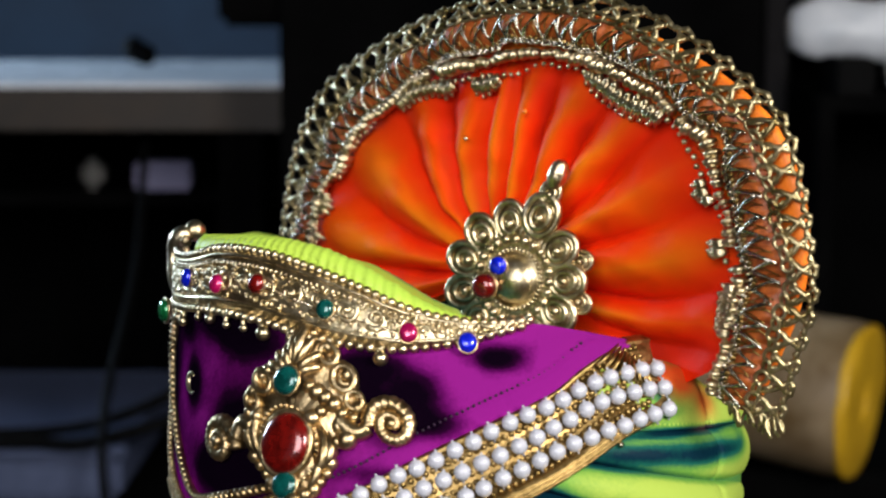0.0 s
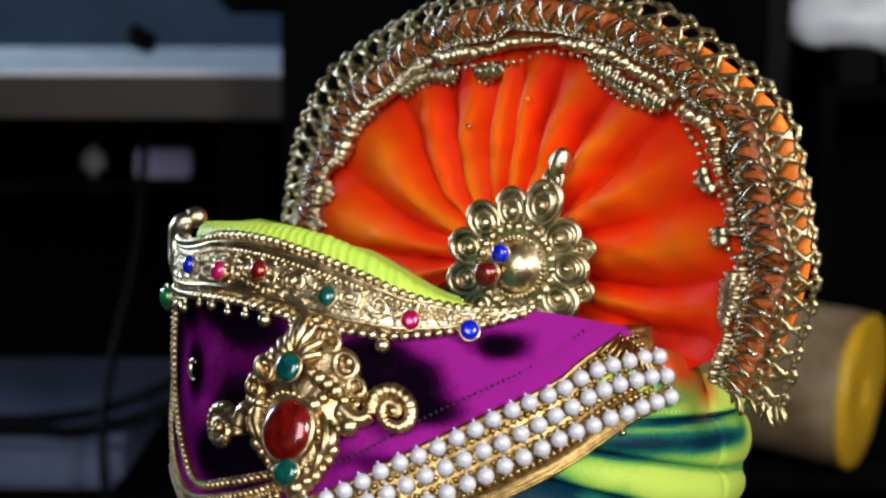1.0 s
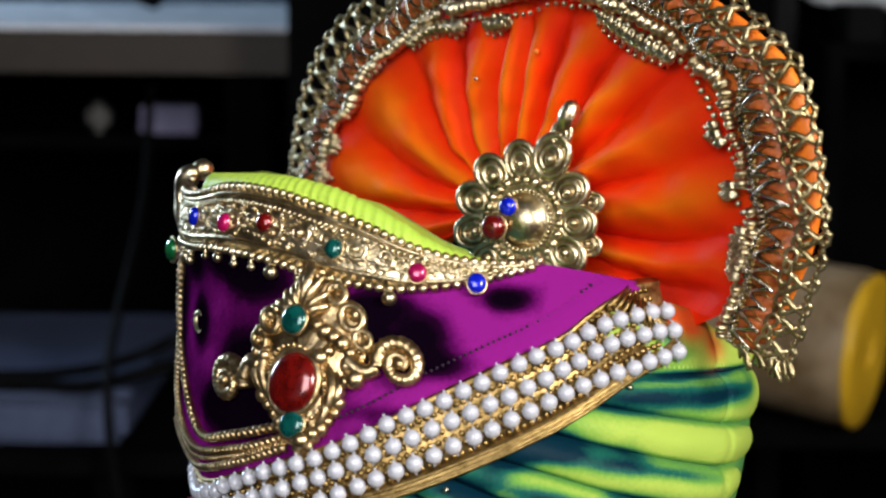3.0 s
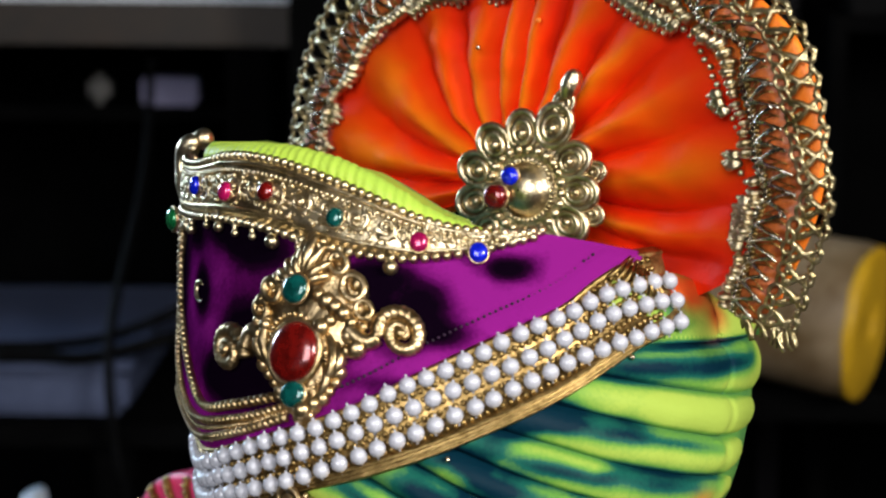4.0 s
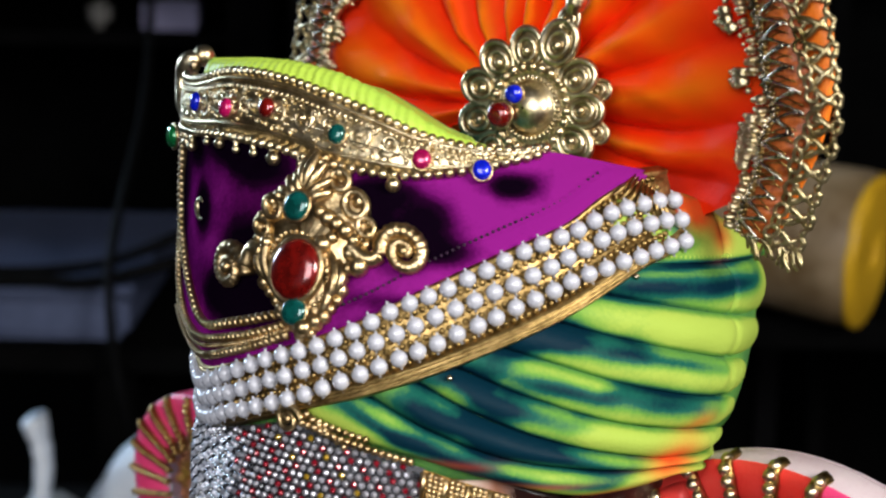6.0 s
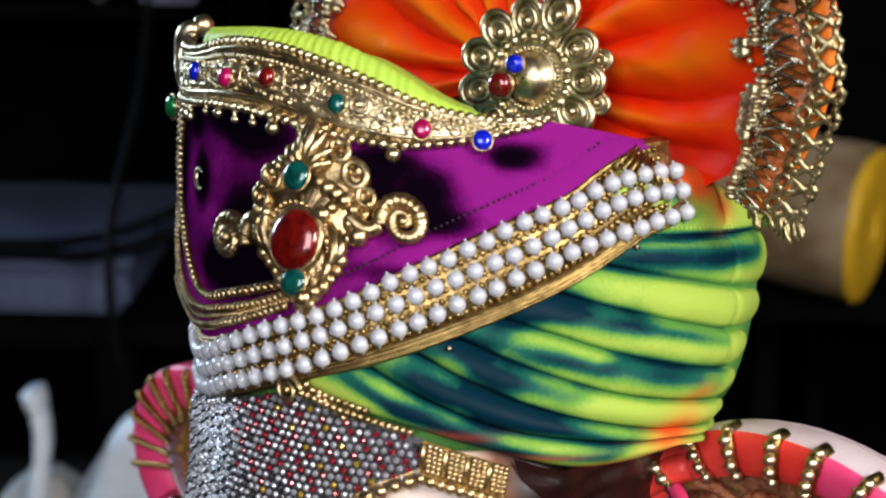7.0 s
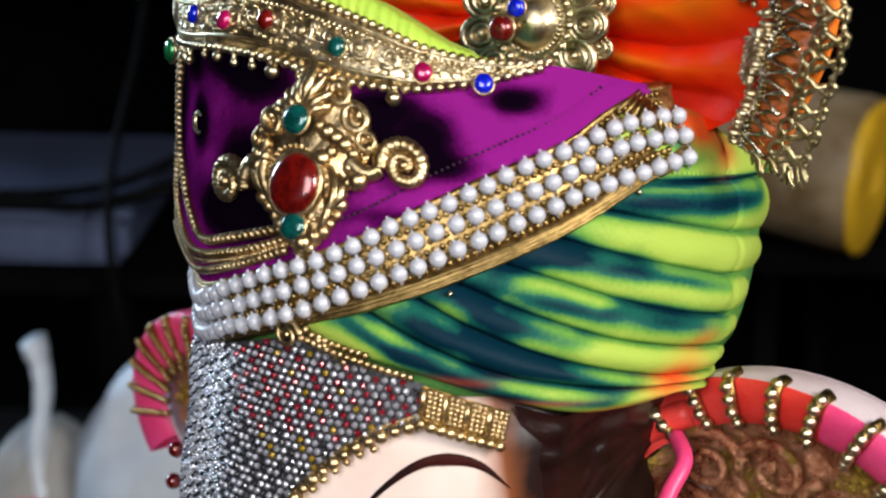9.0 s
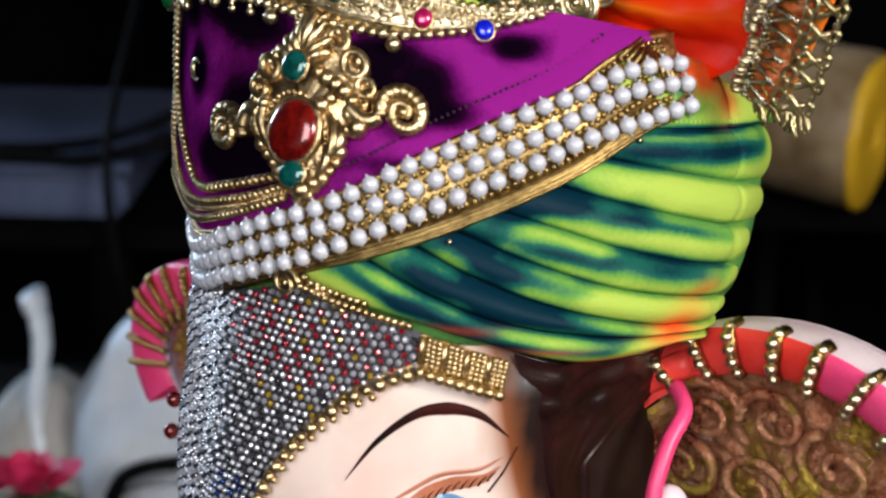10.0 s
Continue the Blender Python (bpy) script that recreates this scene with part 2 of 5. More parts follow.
def spline(ctrl, n):
    """A smooth curve through control points, n points of it."""
    c = np.array(ctrl, float)
    c = np.vstack([2 * c[0] - c[1], c, 2 * c[-1] - c[-2]])
    k = len(c) - 3
    out = []
    for u in np.linspace(0, k, n):
        i = min(int(u), k - 1)
        t = u - i
        p0, p1, p2, p3 = c[i:i + 4]
        out.append(0.5 * (2 * p1 + (p2 - p0) * t + (2 * p0 - 5 * p1 + 4 * p2 - p3) * t * t + (3 * p1 - p0 - 3 * p2 + p3) * t ** 3))
    return np.array(out)


def even(points, step, start=0.0):
    """Points at even steps along a polyline."""
    p = np.array(points, float)
    d = np.r_[0, np.cumsum(np.linalg.norm(np.diff(p, axis=0), axis=1))]
    s = np.arange(start, d[-1], step)
    return np.stack([np.interp(s, d, p[:, k]) for k in range(p.shape[1])], 1)


def grid(bm, pts, uvs=None, close=False, mat=0):
    """A sheet from rows of points."""
    rows = [[bm.verts.new(p) for p in r] for r in pts]
    layer = bm.loops.layers.uv.verify() if uvs is not None else None
    n = len(rows[0])
    for i in range(len(rows) - 1):
        for j in range(n if close else n - 1):
            k = (j + 1) % n
            f = bm.faces.new((rows[i][j], rows[i][k], rows[i + 1][k], rows[i + 1][j]))
            f.material_index = mat
            if layer:
                for loop, (a, b) in zip(f.loops, ((i, j), (i, k), (i + 1, k), (i + 1, j))):
                    loop[layer].uv = uvs[a][b]
    return rows


def tube(bm, path, radius, sides=8, closed=False, mat=0, squash=1.0, up=None):
    """A round rod along a path; radius may vary along it."""
    p = [Vector(q) for q in path]
    n = len(p)
    r = radius if hasattr(radius, "__len__") else [radius] * n
    rings = []
    a = None
    for i in range(n):
        d = (p[(i + 1) % n] - p[i - 1]) if closed else (p[min(i + 1, n - 1)] - p[max(i - 1, 0)])
        d.normalize()
        if up is not None:
            a = Vector(up[i] if hasattr(up[0], "__len__") else up)
        elif a is None:
            a = Vector((0, 0, 1)) if abs(d.z) < 0.9 else Vector((1, 0, 0))
        a = (a - d * a.dot(d)).normalized()
        b = d.cross(a)
        rings.append([bm.verts.new(p[i] + (a * math.cos(t) * squash + b * math.sin(t)) * r[i]) for t in [2 * math.pi * k / sides for k in range(sides)]])
    for i in range(n if closed else n - 1):
        q = rings[(i + 1) % n]
        for k in range(sides):
            bm.faces.new((rings[i][k], rings[i][(k + 1) % sides], q[(k + 1) % sides], q[k])).material_index = mat
    if not closed:
        bm.faces.new(rings[0][::-1]).material_index = mat
        bm.faces.new(rings[-1]).material_index = mat


SPHERES = {}


def sphere_rings(u, v):
    if (u, v) not in SPHERES:
        SPHERES[u, v] = [[Vector((math.sin(math.pi * i / v) * math.cos(2 * math.pi * k / u), math.sin(math.pi * i / v) * math.sin(2 * math.pi * k / u), math.cos(math.pi * i / v))) for k in range(u)] for i in range(1, v)]
    return SPHERES[u, v]


def ball(bm, at, r, u=8, v=6, mat=0, m=None):
    """A bead; m turns or stretches it."""
    at = Vector(at)

    def put(p):
        return bm.verts.new(at + (m @ p if m is not None else p) * r)
    rings = [[put(p) for p in ring] for ring in sphere_rings(u, v)]
    north, south = put(Vector((0, 0, 1))), put(Vector((0, 0, -1)))
    faces = []
    for k in range(u):
        n = (k + 1) % u
        faces.append(bm.faces.new((north, rings[0][k], rings[0][n])))
        faces.append(bm.faces.new((south, rings[-1][n], rings[-1][k])))
        for i in range(len(rings) - 1):
            faces.append(bm.faces.new((rings[i][k], rings[i + 1][k], rings[i + 1][n], rings[i][n])))
    for f in faces:
        f.material_index = mat


def box(bm, size, at=(0, 0, 0), m=None, bevel=0.0, mat=0):
    t = (m if m is not None else Matrix.Identity(4)) @ Matrix.Translation(at) @ Matrix.Diagonal((*size, 1))
    made = bmesh.ops.create_cube(bm, size=1, matrix=t)
    faces = {f for w in made["verts"] for f in w.link_faces}
    for f in faces:
        f.material_index = mat
    if bevel:
        bmesh.ops.bevel(bm, geom=list({e for f in faces for e in f.edges}), offset=bevel, segments=2, affect="EDGES", material=-1)


# ---------- the shape under the turban ----------
# height, middle x, middle y, half width, half depth
PROFILE = np.array([
    (1.00, 0.0, 0.625, 0.088, 0.090), (1.06, -0.002, 0.622, 0.100, 0.104), (1.10, -0.002, 0.625, 0.099, 0.105),
    (1.12, 0.0, 0.628, 0.098, 0.104), (1.14, 0.004, 0.632, 0.100, 0.105), (1.16, 0.0065, 0.638, 0.1045, 0.108),
    (1.18, 0.007, 0.643, 0.1075, 0.106), (1.20, 0.007, 0.648, 0.107, 0.102), (1.22, 0.004, 0.654, 0.104, 0.098),
    (1.25, 0.0, 0.666, 0.100, 0.095), (1.29, -0.002, 0.680, 0.0985, 0.094), (1.32, -0.002, 0.690, 0.098, 0.094)])
SLOPE = np.gradient(PROFILE[:, 1:], PROFILE[:, 0], axis=0)


def profile(z):
    zs = PROFILE[:, 0]
    z = min(max(z, zs[0]), zs[-1])
    i = min(max(int(np.searchsorted(zs, z)) - 1, 0), len(zs) - 2)
    h = zs[i + 1] - zs[i]
    t = (z - zs[i]) / h
    return ((2 * t ** 3 - 3 * t ** 2 + 1) * PROFILE[i, 1:] + (t ** 3 - 2 * t ** 2 + t) * h * SLOPE[i]
            + (-2 * t ** 3 + 3 * t ** 2) * PROFILE[i + 1, 1:] + (t ** 3 - t ** 2) * h * SLOPE[i + 1])


def on(turn, z, lift=0.0):
    """The point at a turn (degrees round from the near side, to the right) and a height, lifted off the surface."""
    cx, cy, rx, ry = profile(z)
    a = radians(turn)
    # the far front is drawn in under the pearl strip
    side = min(1.0, max(0.0, (-turn - 42) / 34)) if turn > -150 else 0.0
    lift -= side * side * (3 - 2 * side) * (0.0025 + 0.0062 * math.exp(-((z - 1.152) / 0.016) ** 2) + 0.0040 * min(1.0, max(0.0, (1.135 - z) / 0.02)))
    return Vector((cx + (rx + lift) * math.sin(a), cy - (ry + lift) * math.cos(a), z))


def outward(turn, z):
    du = on(turn + 0.5, z) - on(turn - 0.5, z)
    dz = on(turn, z + 0.001) - on(turn, z - 0.001)
    return du.cross(dz).normalized()


def wrapped(turn, z, side=1.0):
    """A function that lays a flat ornament (right, up, out) over the surface round one point."""
    rx = 0.104

    def lay(a, b, h=0.0):
        t, w = turn + math.degrees(a / rx), z + b
        return on(t, w) + outward(t, w) * h
    return lay


def level(curve):
    """The height of an edge at any turn, from a few (turn, height) marks."""
    c = np.array(curve)
    x, y = spline(c, 80).T
    return lambda t: float(np.interp(t, x, y))


STRIP_TOP = level([(-125, 1.178), (-85, 1.164), (-60, 1.1674), (-38.8, 1.1805), (-28.1, 1.188), (-19.9, 1.1946), (-7.9, 1.2058), (4.3, 1.2152), (17.1, 1.2238), (24.4, 1.2306), (32.4, 1.2364), (36, 1.2375)])
STRIP_LOW = level([(-125, 1.155), (-85, 1.143), (-63.9, 1.146), (-38.1, 1.161), (-28.1, 1.1673), (-19.5, 1.1722), (-7.9, 1.1798), (3.1, 1.188), (14.4, 1.1965), (23.1, 1.2037), (30.6, 1.2092), (37.5, 1.2122), (42, 1.216)])
BAND_LOW = level([(-125, 1.235), (-75.4, 1.2398), (-51.7, 1.2435), (-36.6, 1.2429), (-25.2, 1.2395), (-12, 1.2376), (-3.6, 1.2386), (3.7, 1.2407), (9, 1.2427), (15.6, 1.2452)])
BAND_TOP = level([(-125, 1.255), (-70.5, 1.2582), (-48, 1.2651), (-35.1, 1.2652), (-24.7, 1.2616), (-15.6, 1.2565), (-7.2, 1.2506), (1, 1.2471), (9.2, 1.2458), (15.7, 1.2464)])
PURPLE_TOP = level([(-125, 1.237), (-75.4, 1.2418), (-51.7, 1.2455), (-36.6, 1.2449), (-25.2, 1.2415), (-12, 1.2396), (-3.6, 1.2406), (3.7, 1.2427), (9, 1.2440), (15.6, 1.2452), (24.2, 1.2425), (32.4, 1.2391), (36, 1.2377)])
# ---------- the room ----------
def slab(name, boxes, material, label, category, kind="structure"):
    bm = bmesh.new()
    for size, at in boxes:
        box(bm, size, at)
    return tagged(part(name, bm, material, None, smooth=False), label, category, kind=kind)


slab("floor", [((4.6, 8.0, 0.1), (-0.6, 2.3, -0.05))], "floor", "dark worn concrete floor of a workshop", "floor")
slab("ceiling", [((4.6, 8.0, 0.1), (-0.6, 2.3, 2.95))], "grey_wall", "dark grey plaster ceiling of a workshop", "ceiling")
slab("wall_north", [((4.4, 0.12, 2.9), (-0.62, 6.1, 1.45))], "blue_wall", "dim blue painted wall behind the bench", "wall")
# side walls are unseen, their openings made up for the added lamps
slab("wall_west", [((0.12, 4.2, 2.9), (-2.84, 0.54, 1.45)), ((0.12, 2.24, 2.9), (-2.84, 4.92, 1.45)), ((0.12, 1.156, 1.4), (-2.84, 3.22, 0.7)), ((0.12, 1.156, 0.5), (-2.84, 3.22, 2.65))],
     "grey_wall", "unseen dark grey plaster wall with a made-up window opening", "wall")
slab("wall_east", [((0.12, 0.22, 2.9), (1.60, -1.53, 1.45)), ((0.12, 6.5, 2.9), (1.60, 2.77, 1.45)), ((0.12, 0.936, 1.7), (1.60, -0.95, 0.85)), ((0.12, 0.936, 0.34), (1.60, -0.95, 2.73))],
     "grey_wall", "unseen dark grey plaster wall with a made-up high window opening", "wall")


def stand_of(name, label, category, material, pieces):
    """A plain piece of furniture from named boxes, each a part."""
    at = pieces[0][2]
    ob = thing(name, (at[0], at[1], 0), label, category)
    for nm, size, centre, *rest in pieces:
        bm = bmesh.new()
        box(bm, size, centre, bevel=rest[0] if rest else 0.003)
        part(nm, bm, material, ob, smooth=False)
    return ob


# white-topped bench against the blue wall
bench = thing("workbench", (-1.1, 3.0, 0), "long workbench with a white top and a brown wooden edge", "workbench")
bm = bmesh.new()
box(bm, (1.85, 0.98, 0.006), (-1.15, 3.01, 1.229), bevel=0.002)
part("benchtop", bm, "white_top", bench, "glossy white laminate top", smooth=False)
bm = bmesh.new()
box(bm, (1.85, 0.03, 0.058), (-1.15, 2.512, 1.196), bevel=0.003)
part("front_board", bm, "wood", bench, "brown weathered wooden edge board", smooth=False)
# added black sheet hides the wall, so the space below stays dark
bm = bmesh.new()
box(bm, (1.85, 0.02, 1.15), (-1.15, 3.47, 0.62))
part("dark_backdrop", bm, "black", bench, "added matt black sheet that keeps the space under the bench dark", smooth=False)
for x in (-1.98, -0.29):
    for y in (2.56, 3.44):
        bm = bmesh.new()
        box(bm, (0.06, 0.06, 1.21), (x, y, 0.605), bevel=0.003)
        part("leg", bm, "black", bench, smooth=False)
bm = bmesh.new()
for k in range(5):
    ball(bm, (-0.545 + 0.012 * math.cos(k * 2.1), 3.2 + 0.012 * math.sin(k * 2.1), 1.252 + 0.006 * (k % 3)), 0.021, 10, 8)
tagged(part("cloth_lump", bm, "rubber"), "small crumpled black lump lying on the white bench", "cloth")
bm = bmesh.new()
box(bm, (0.62, 0.02, 0.05), (-1.22, 3.52, 1.36), bevel=0.004)
for x in (-1.45, -1.0):
    box(bm, (0.03, 0.03, 0.12), (x, 3.50, 1.292), bevel=0.002)
tagged(part("rail_board", bm, "sack_grey", smooth=False), "pale grey board standing at the back of the bench", "board")

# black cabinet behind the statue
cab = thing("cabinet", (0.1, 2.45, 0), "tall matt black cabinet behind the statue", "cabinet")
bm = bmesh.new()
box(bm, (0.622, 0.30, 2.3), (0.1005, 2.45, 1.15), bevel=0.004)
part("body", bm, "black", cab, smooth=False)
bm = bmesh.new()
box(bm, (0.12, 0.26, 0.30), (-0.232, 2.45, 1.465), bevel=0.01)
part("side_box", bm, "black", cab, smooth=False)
post = thing("post", (0.43, 2.32, 0), "dark upright metal post beside the black cabinet", "post")
bm = bmesh.new()
box(bm, (0.028, 0.04, 2.3), (0.430, 2.32, 1.15), bevel=0.002)
part("upright", bm, "grey_wall", post, smooth=False)
for z in (0.9, 1.6):
    bm = bmesh.new()
    box(bm, (0.05, 0.012, 0.03), (0.430, 2.29, z), bevel=0.002)
    part("bracket", bm, "black", post, smooth=False)

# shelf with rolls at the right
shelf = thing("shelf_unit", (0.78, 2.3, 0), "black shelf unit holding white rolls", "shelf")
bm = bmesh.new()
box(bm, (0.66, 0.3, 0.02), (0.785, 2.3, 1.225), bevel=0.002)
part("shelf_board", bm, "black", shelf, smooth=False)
# added black sheet behind the shelf, in place of the dark there
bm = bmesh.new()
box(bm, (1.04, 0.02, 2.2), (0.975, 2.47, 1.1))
part("dark_backdrop", bm, "black", shelf, smooth=False)
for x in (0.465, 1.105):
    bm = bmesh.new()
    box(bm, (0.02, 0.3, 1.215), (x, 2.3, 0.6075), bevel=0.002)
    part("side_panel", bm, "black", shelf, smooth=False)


def paper_roll(at, length, radius, yaw, seed):
    bm = bmesh.new()
    d = Vector((math.cos(yaw), math.sin(yaw), 0))
    n = 22
    rows = []
    for i in range(n):
        s = i / (n - 1)
        c = Vector(at) + d * length * (s - 0.5)
        side = Vector((-d.y, d.x, 0))
        ring = []
        for k in range(28):
            t = 2 * math.pi * k / 28
            r = radius * (1 - abs(2 * s - 1) ** 9 * 0.4) * (1 + 0.26 * noise.noise((s * 7 + seed, math.cos(t) * 1.4, math.sin(t) * 1.4)))
            ring.append(c + (side * math.cos(t) + Vector((0, 0, 1)) * math.sin(t)) * r)
        rows.append(ring)
    made = grid(bm, rows, close=True)
    bm.faces.new(made[0][::-1])
    bm.faces.new(made[-1])
    roll = thing("wrapped_roll", at, "white plastic-wrapped roll lying on the black shelf", "roll", "rolls on the shelf")
    part("wrapping", bm, "film", roll)
    for s in (-1, 1):
        bm = bmesh.new()
        tube(bm, [Vector(at) + d * (length * 0.5 * s * k) for k in (0.97, 1.02)], radius * 0.4, 12)
        part("core_end", bm, "sack_grey", roll, "dim grey core end")
    return roll


paper_roll((0.625, 2.28, 1.313), 0.36, 0.040, radians(-8), 0.0)
paper_roll((0.66, 2.20, 1.262), 0.24, 0.026, radians(14), 4.0)
bm = bmesh.new()
box(bm, (0.045, 0.10, 0.045), (0.497, 2.19, 1.258), bevel=0.003)
tagged(part("small_box", bm, "rubber", smooth=False), "small black box on the shelf beside the rolls", "box")

# log on a low stand
stand_of("stand", "low black stand under the round log", "stand", "black", [("top_board", (1.0, 0.34, 0.03), (0.45, 1.95, 0.852)), ("side_board", (0.05, 0.3, 0.837), (0.0, 1.95, 0.4185)), ("side_board", (0.05, 0.3, 0.837), (0.9, 1.95, 0.4185))])
LOG_END, LOG_DIR, LOG_R = Vector((0.4270, 1.75, 0.9480)), Vector((-0.86, 0.47, 0.09)).normalized(), 0.081
log = thing("log", LOG_END, "round brown log with a yellow painted end on a stand", "log")
side = Vector((-LOG_DIR.y, LOG_DIR.x, 0)).normalized()
LOG_UP = LOG_DIR.cross(side)
LOG_UP = LOG_UP if LOG_UP.z > 0 else -LOG_UP
bm = bmesh.new()
rows = []
for i in range(26):
    s = i / 25
    rows.append([LOG_END + LOG_DIR * (0.006 + 0.42 * s) + (side * math.cos(t) + LOG_UP * math.sin(t)) * (LOG_R * (1 - 0.20 * s) * (1 + 0.03 * noise.noise((s * 4, math.cos(t) * 1.2, math.sin(t) * 1.2))) - (0.004 if i == 0 else 0)) for t in np.linspace(0, 2 * math.pi, 49)[:-1]])
made = grid(bm, rows, close=True)
bm.faces.new(made[-1])
part("trunk", bm, "log_side", log, "mottled brown and grey painted side")
bm = bmesh.new()
rows = [[LOG_END + LOG_DIR * (d + 0.003 * noise.noise((k * 3, math.cos(t) * 2, math.sin(t) * 2))) + (side * math.cos(t) + LOG_UP * math.sin(t)) * LOG_R * k * (1 + 0.02 * math.sin(3 * t)) for t in np.linspace(0, 2 * math.pi, 49)[:-1]] for k, d in ((0.02, 0.0), (0.3, 0.001), (0.6, 0.0), (0.85, 0.001), (0.95, 0.002), (0.99, 0.006), (0.97, 0.012))]
made = grid(bm, rows, close=True)
bm.faces.new(made[0])
part("end_face", bm, "log_end", log, "yellow painted end grain")

stand_of("block", "black block propping up the far end of the log", "block", "black", [("block_body", (0.10, 0.12, 0.045), (0.125, 1.925, 0.8895))])

# pale crate, cards and cables under the bench
stand_of("crate", "pale blue plastic crate with a lid on a trestle", "crate", "pale_blue", [("crate_body", (0.42, 0.44, 0.062), (-0.61, 2.36, 0.761), 0.012), ("lid", (0.44, 0.46, 0.012), (-0.61, 2.36, 0.798), 0.004)])
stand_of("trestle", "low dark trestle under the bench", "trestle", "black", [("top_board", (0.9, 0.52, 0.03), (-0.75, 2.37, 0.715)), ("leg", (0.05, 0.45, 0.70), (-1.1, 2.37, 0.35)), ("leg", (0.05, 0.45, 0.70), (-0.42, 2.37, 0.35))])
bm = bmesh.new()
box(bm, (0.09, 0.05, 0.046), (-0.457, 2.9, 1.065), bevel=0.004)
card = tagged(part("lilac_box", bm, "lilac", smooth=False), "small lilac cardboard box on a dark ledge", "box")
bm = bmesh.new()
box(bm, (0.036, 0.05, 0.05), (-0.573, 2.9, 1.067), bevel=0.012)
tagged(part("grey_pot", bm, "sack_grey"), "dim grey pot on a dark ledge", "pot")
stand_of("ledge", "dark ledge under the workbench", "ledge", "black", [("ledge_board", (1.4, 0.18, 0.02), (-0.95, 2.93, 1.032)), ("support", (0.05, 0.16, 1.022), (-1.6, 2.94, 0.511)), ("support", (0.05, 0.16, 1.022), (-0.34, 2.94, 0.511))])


def cable(ctrl, r, label, material="rubber", name="cable", group="black cables"):
    bm = bmesh.new()
    tube(bm, spline(ctrl, 60), r, 10)
    return tagged(part(name, bm, material), label, "cable", group)


cable([(-1.0, 2.17, 0.79), (-0.80, 2.17, 0.812), (-0.62, 2.17, 0.812), (-0.50, 2.17, 0.815), (-0.42, 2.16, 0.830), (-0.342, 2.17, 0.860), (-0.25, 2.25, 0.90), (-0.18, 2.29, 0.93)], 0.0070, "thick black cable slung across under the bench")
cable([(-1.0, 2.12, 0.77), (-0.80, 2.12, 0.813), (-0.60, 2.12, 0.813), (-0.50, 2.12, 0.813), (-0.44, 2.11, 0.814), (-0.35, 2.12, 0.835), (-0.25, 2.2, 0.85), (-0.16, 2.29, 0.86)], 0.0085, "thick black cable slung across under the bench")
cable([(-0.42, 2.5, 1.15), (-0.41, 2.35, 1.0), (-0.41, 2.10, 0.85), (-0.40, 2.06, 0.72), (-0.38, 2.06, 0.60), (-0.36, 2.06, 0.3), (-0.36, 2.06, 0.01)], 0.006, "black cable hanging down from the bench")


# white sack with its tied neck
bm = bmesh.new()
rows = []
for i in range(30):
    s = i / 29
    z = 0.30 + 0.462 * s
    r = 0.165 * math.sin(math.pi * (0.12 + 0.86 * s) ** 1.6) ** 0.45 + 0.004
    rows.append([Vector((-0.232 + 0.92 * r * math.cos(t), 1.75 + 0.6 * r * math.sin(t), z)) + Vector((math.cos(t), math.sin(t), 0.25)) * (0.022 * noise.noise((s * 3.2, 1.5 * math.cos(t), 1.5 * math.sin(t) + 7)) + 0.010 * noise.noise((s * 8, 4 * math.cos(t), 4 * math.sin(t)))) for t in np.linspace(0, 2 * math.pi, 41)[:-1]])
made = grid(bm, rows, close=True)
bm.faces.new(made[-1])
bm.faces.new(made[0][::-1])
tagged(part("sack", bm, "sack"), "full white woven plastic sack standing behind the statue", "sack")
neck = thing("tied_bag", (-0.41, 1.8, 0.30), "white plastic bag with a twisted upright neck, its shaded body coloured grey", "bag")
bm = bmesh.new()
rows = []
for i in range(24):
    s = i / 23
    rows.append([Vector((-0.43 + 0.105 * (1 - 0.80 * s ** 6) * math.cos(t) + 0.004 * s, 1.80 + 0.09 * (1 - 0.7 * s ** 6) * math.sin(t), 0.30 + 0.350 * s)) + Vector((math.cos(t), math.sin(t), 0)) * 0.020 * noise.noise((s * 4, 2 * math.cos(t), 2 * math.sin(t))) for t in np.linspace(0, 2 * math.pi, 37)[:-1]])
made = grid(bm, rows, close=True)
bm.faces.new(made[-1])
bm.faces.new(made[0][::-1])
# grey colour stands for the white bag's side in shade
part("bag_body", bm, "sack_grey", neck)
bm = bmesh.new()
path = spline([(-0.405, 1.78, 0.55), (-0.430, 1.775, 0.62), (-0.424, 1.775, 0.69), (-0.425, 1.775, 0.72), (-0.432, 1.775, 0.752)], 24)
tube(bm, path, [(0.056 - 0.036 * math.sin(math.pi * 0.5 * min(1, k / 11)) + 0.006 * noise.noise((k * 0.45, 0, 9)) + 0.007 * max(0, k - 17) / 6) for k in range(24)], 14, squash=0.45)
part("bag_neck", bm, "sack", neck, "twisted white plastic neck")
stand_of("low_platform", "low wooden platform under the sacks", "platform", "wood", [("top_board", (0.62, 0.46, 0.03), (-0.33, 1.80, 0.285)), ("leg", (0.05, 0.4, 0.27), (-0.6, 1.80, 0.135)), ("leg", (0.05, 0.4, 0.27), (-0.06, 1.80, 0.135))])

# dark chair rail and the pink flower
chair = thing("chair", (-0.28, 1.5, 0), "black tubular chair with a shiny metal edge", "chair")
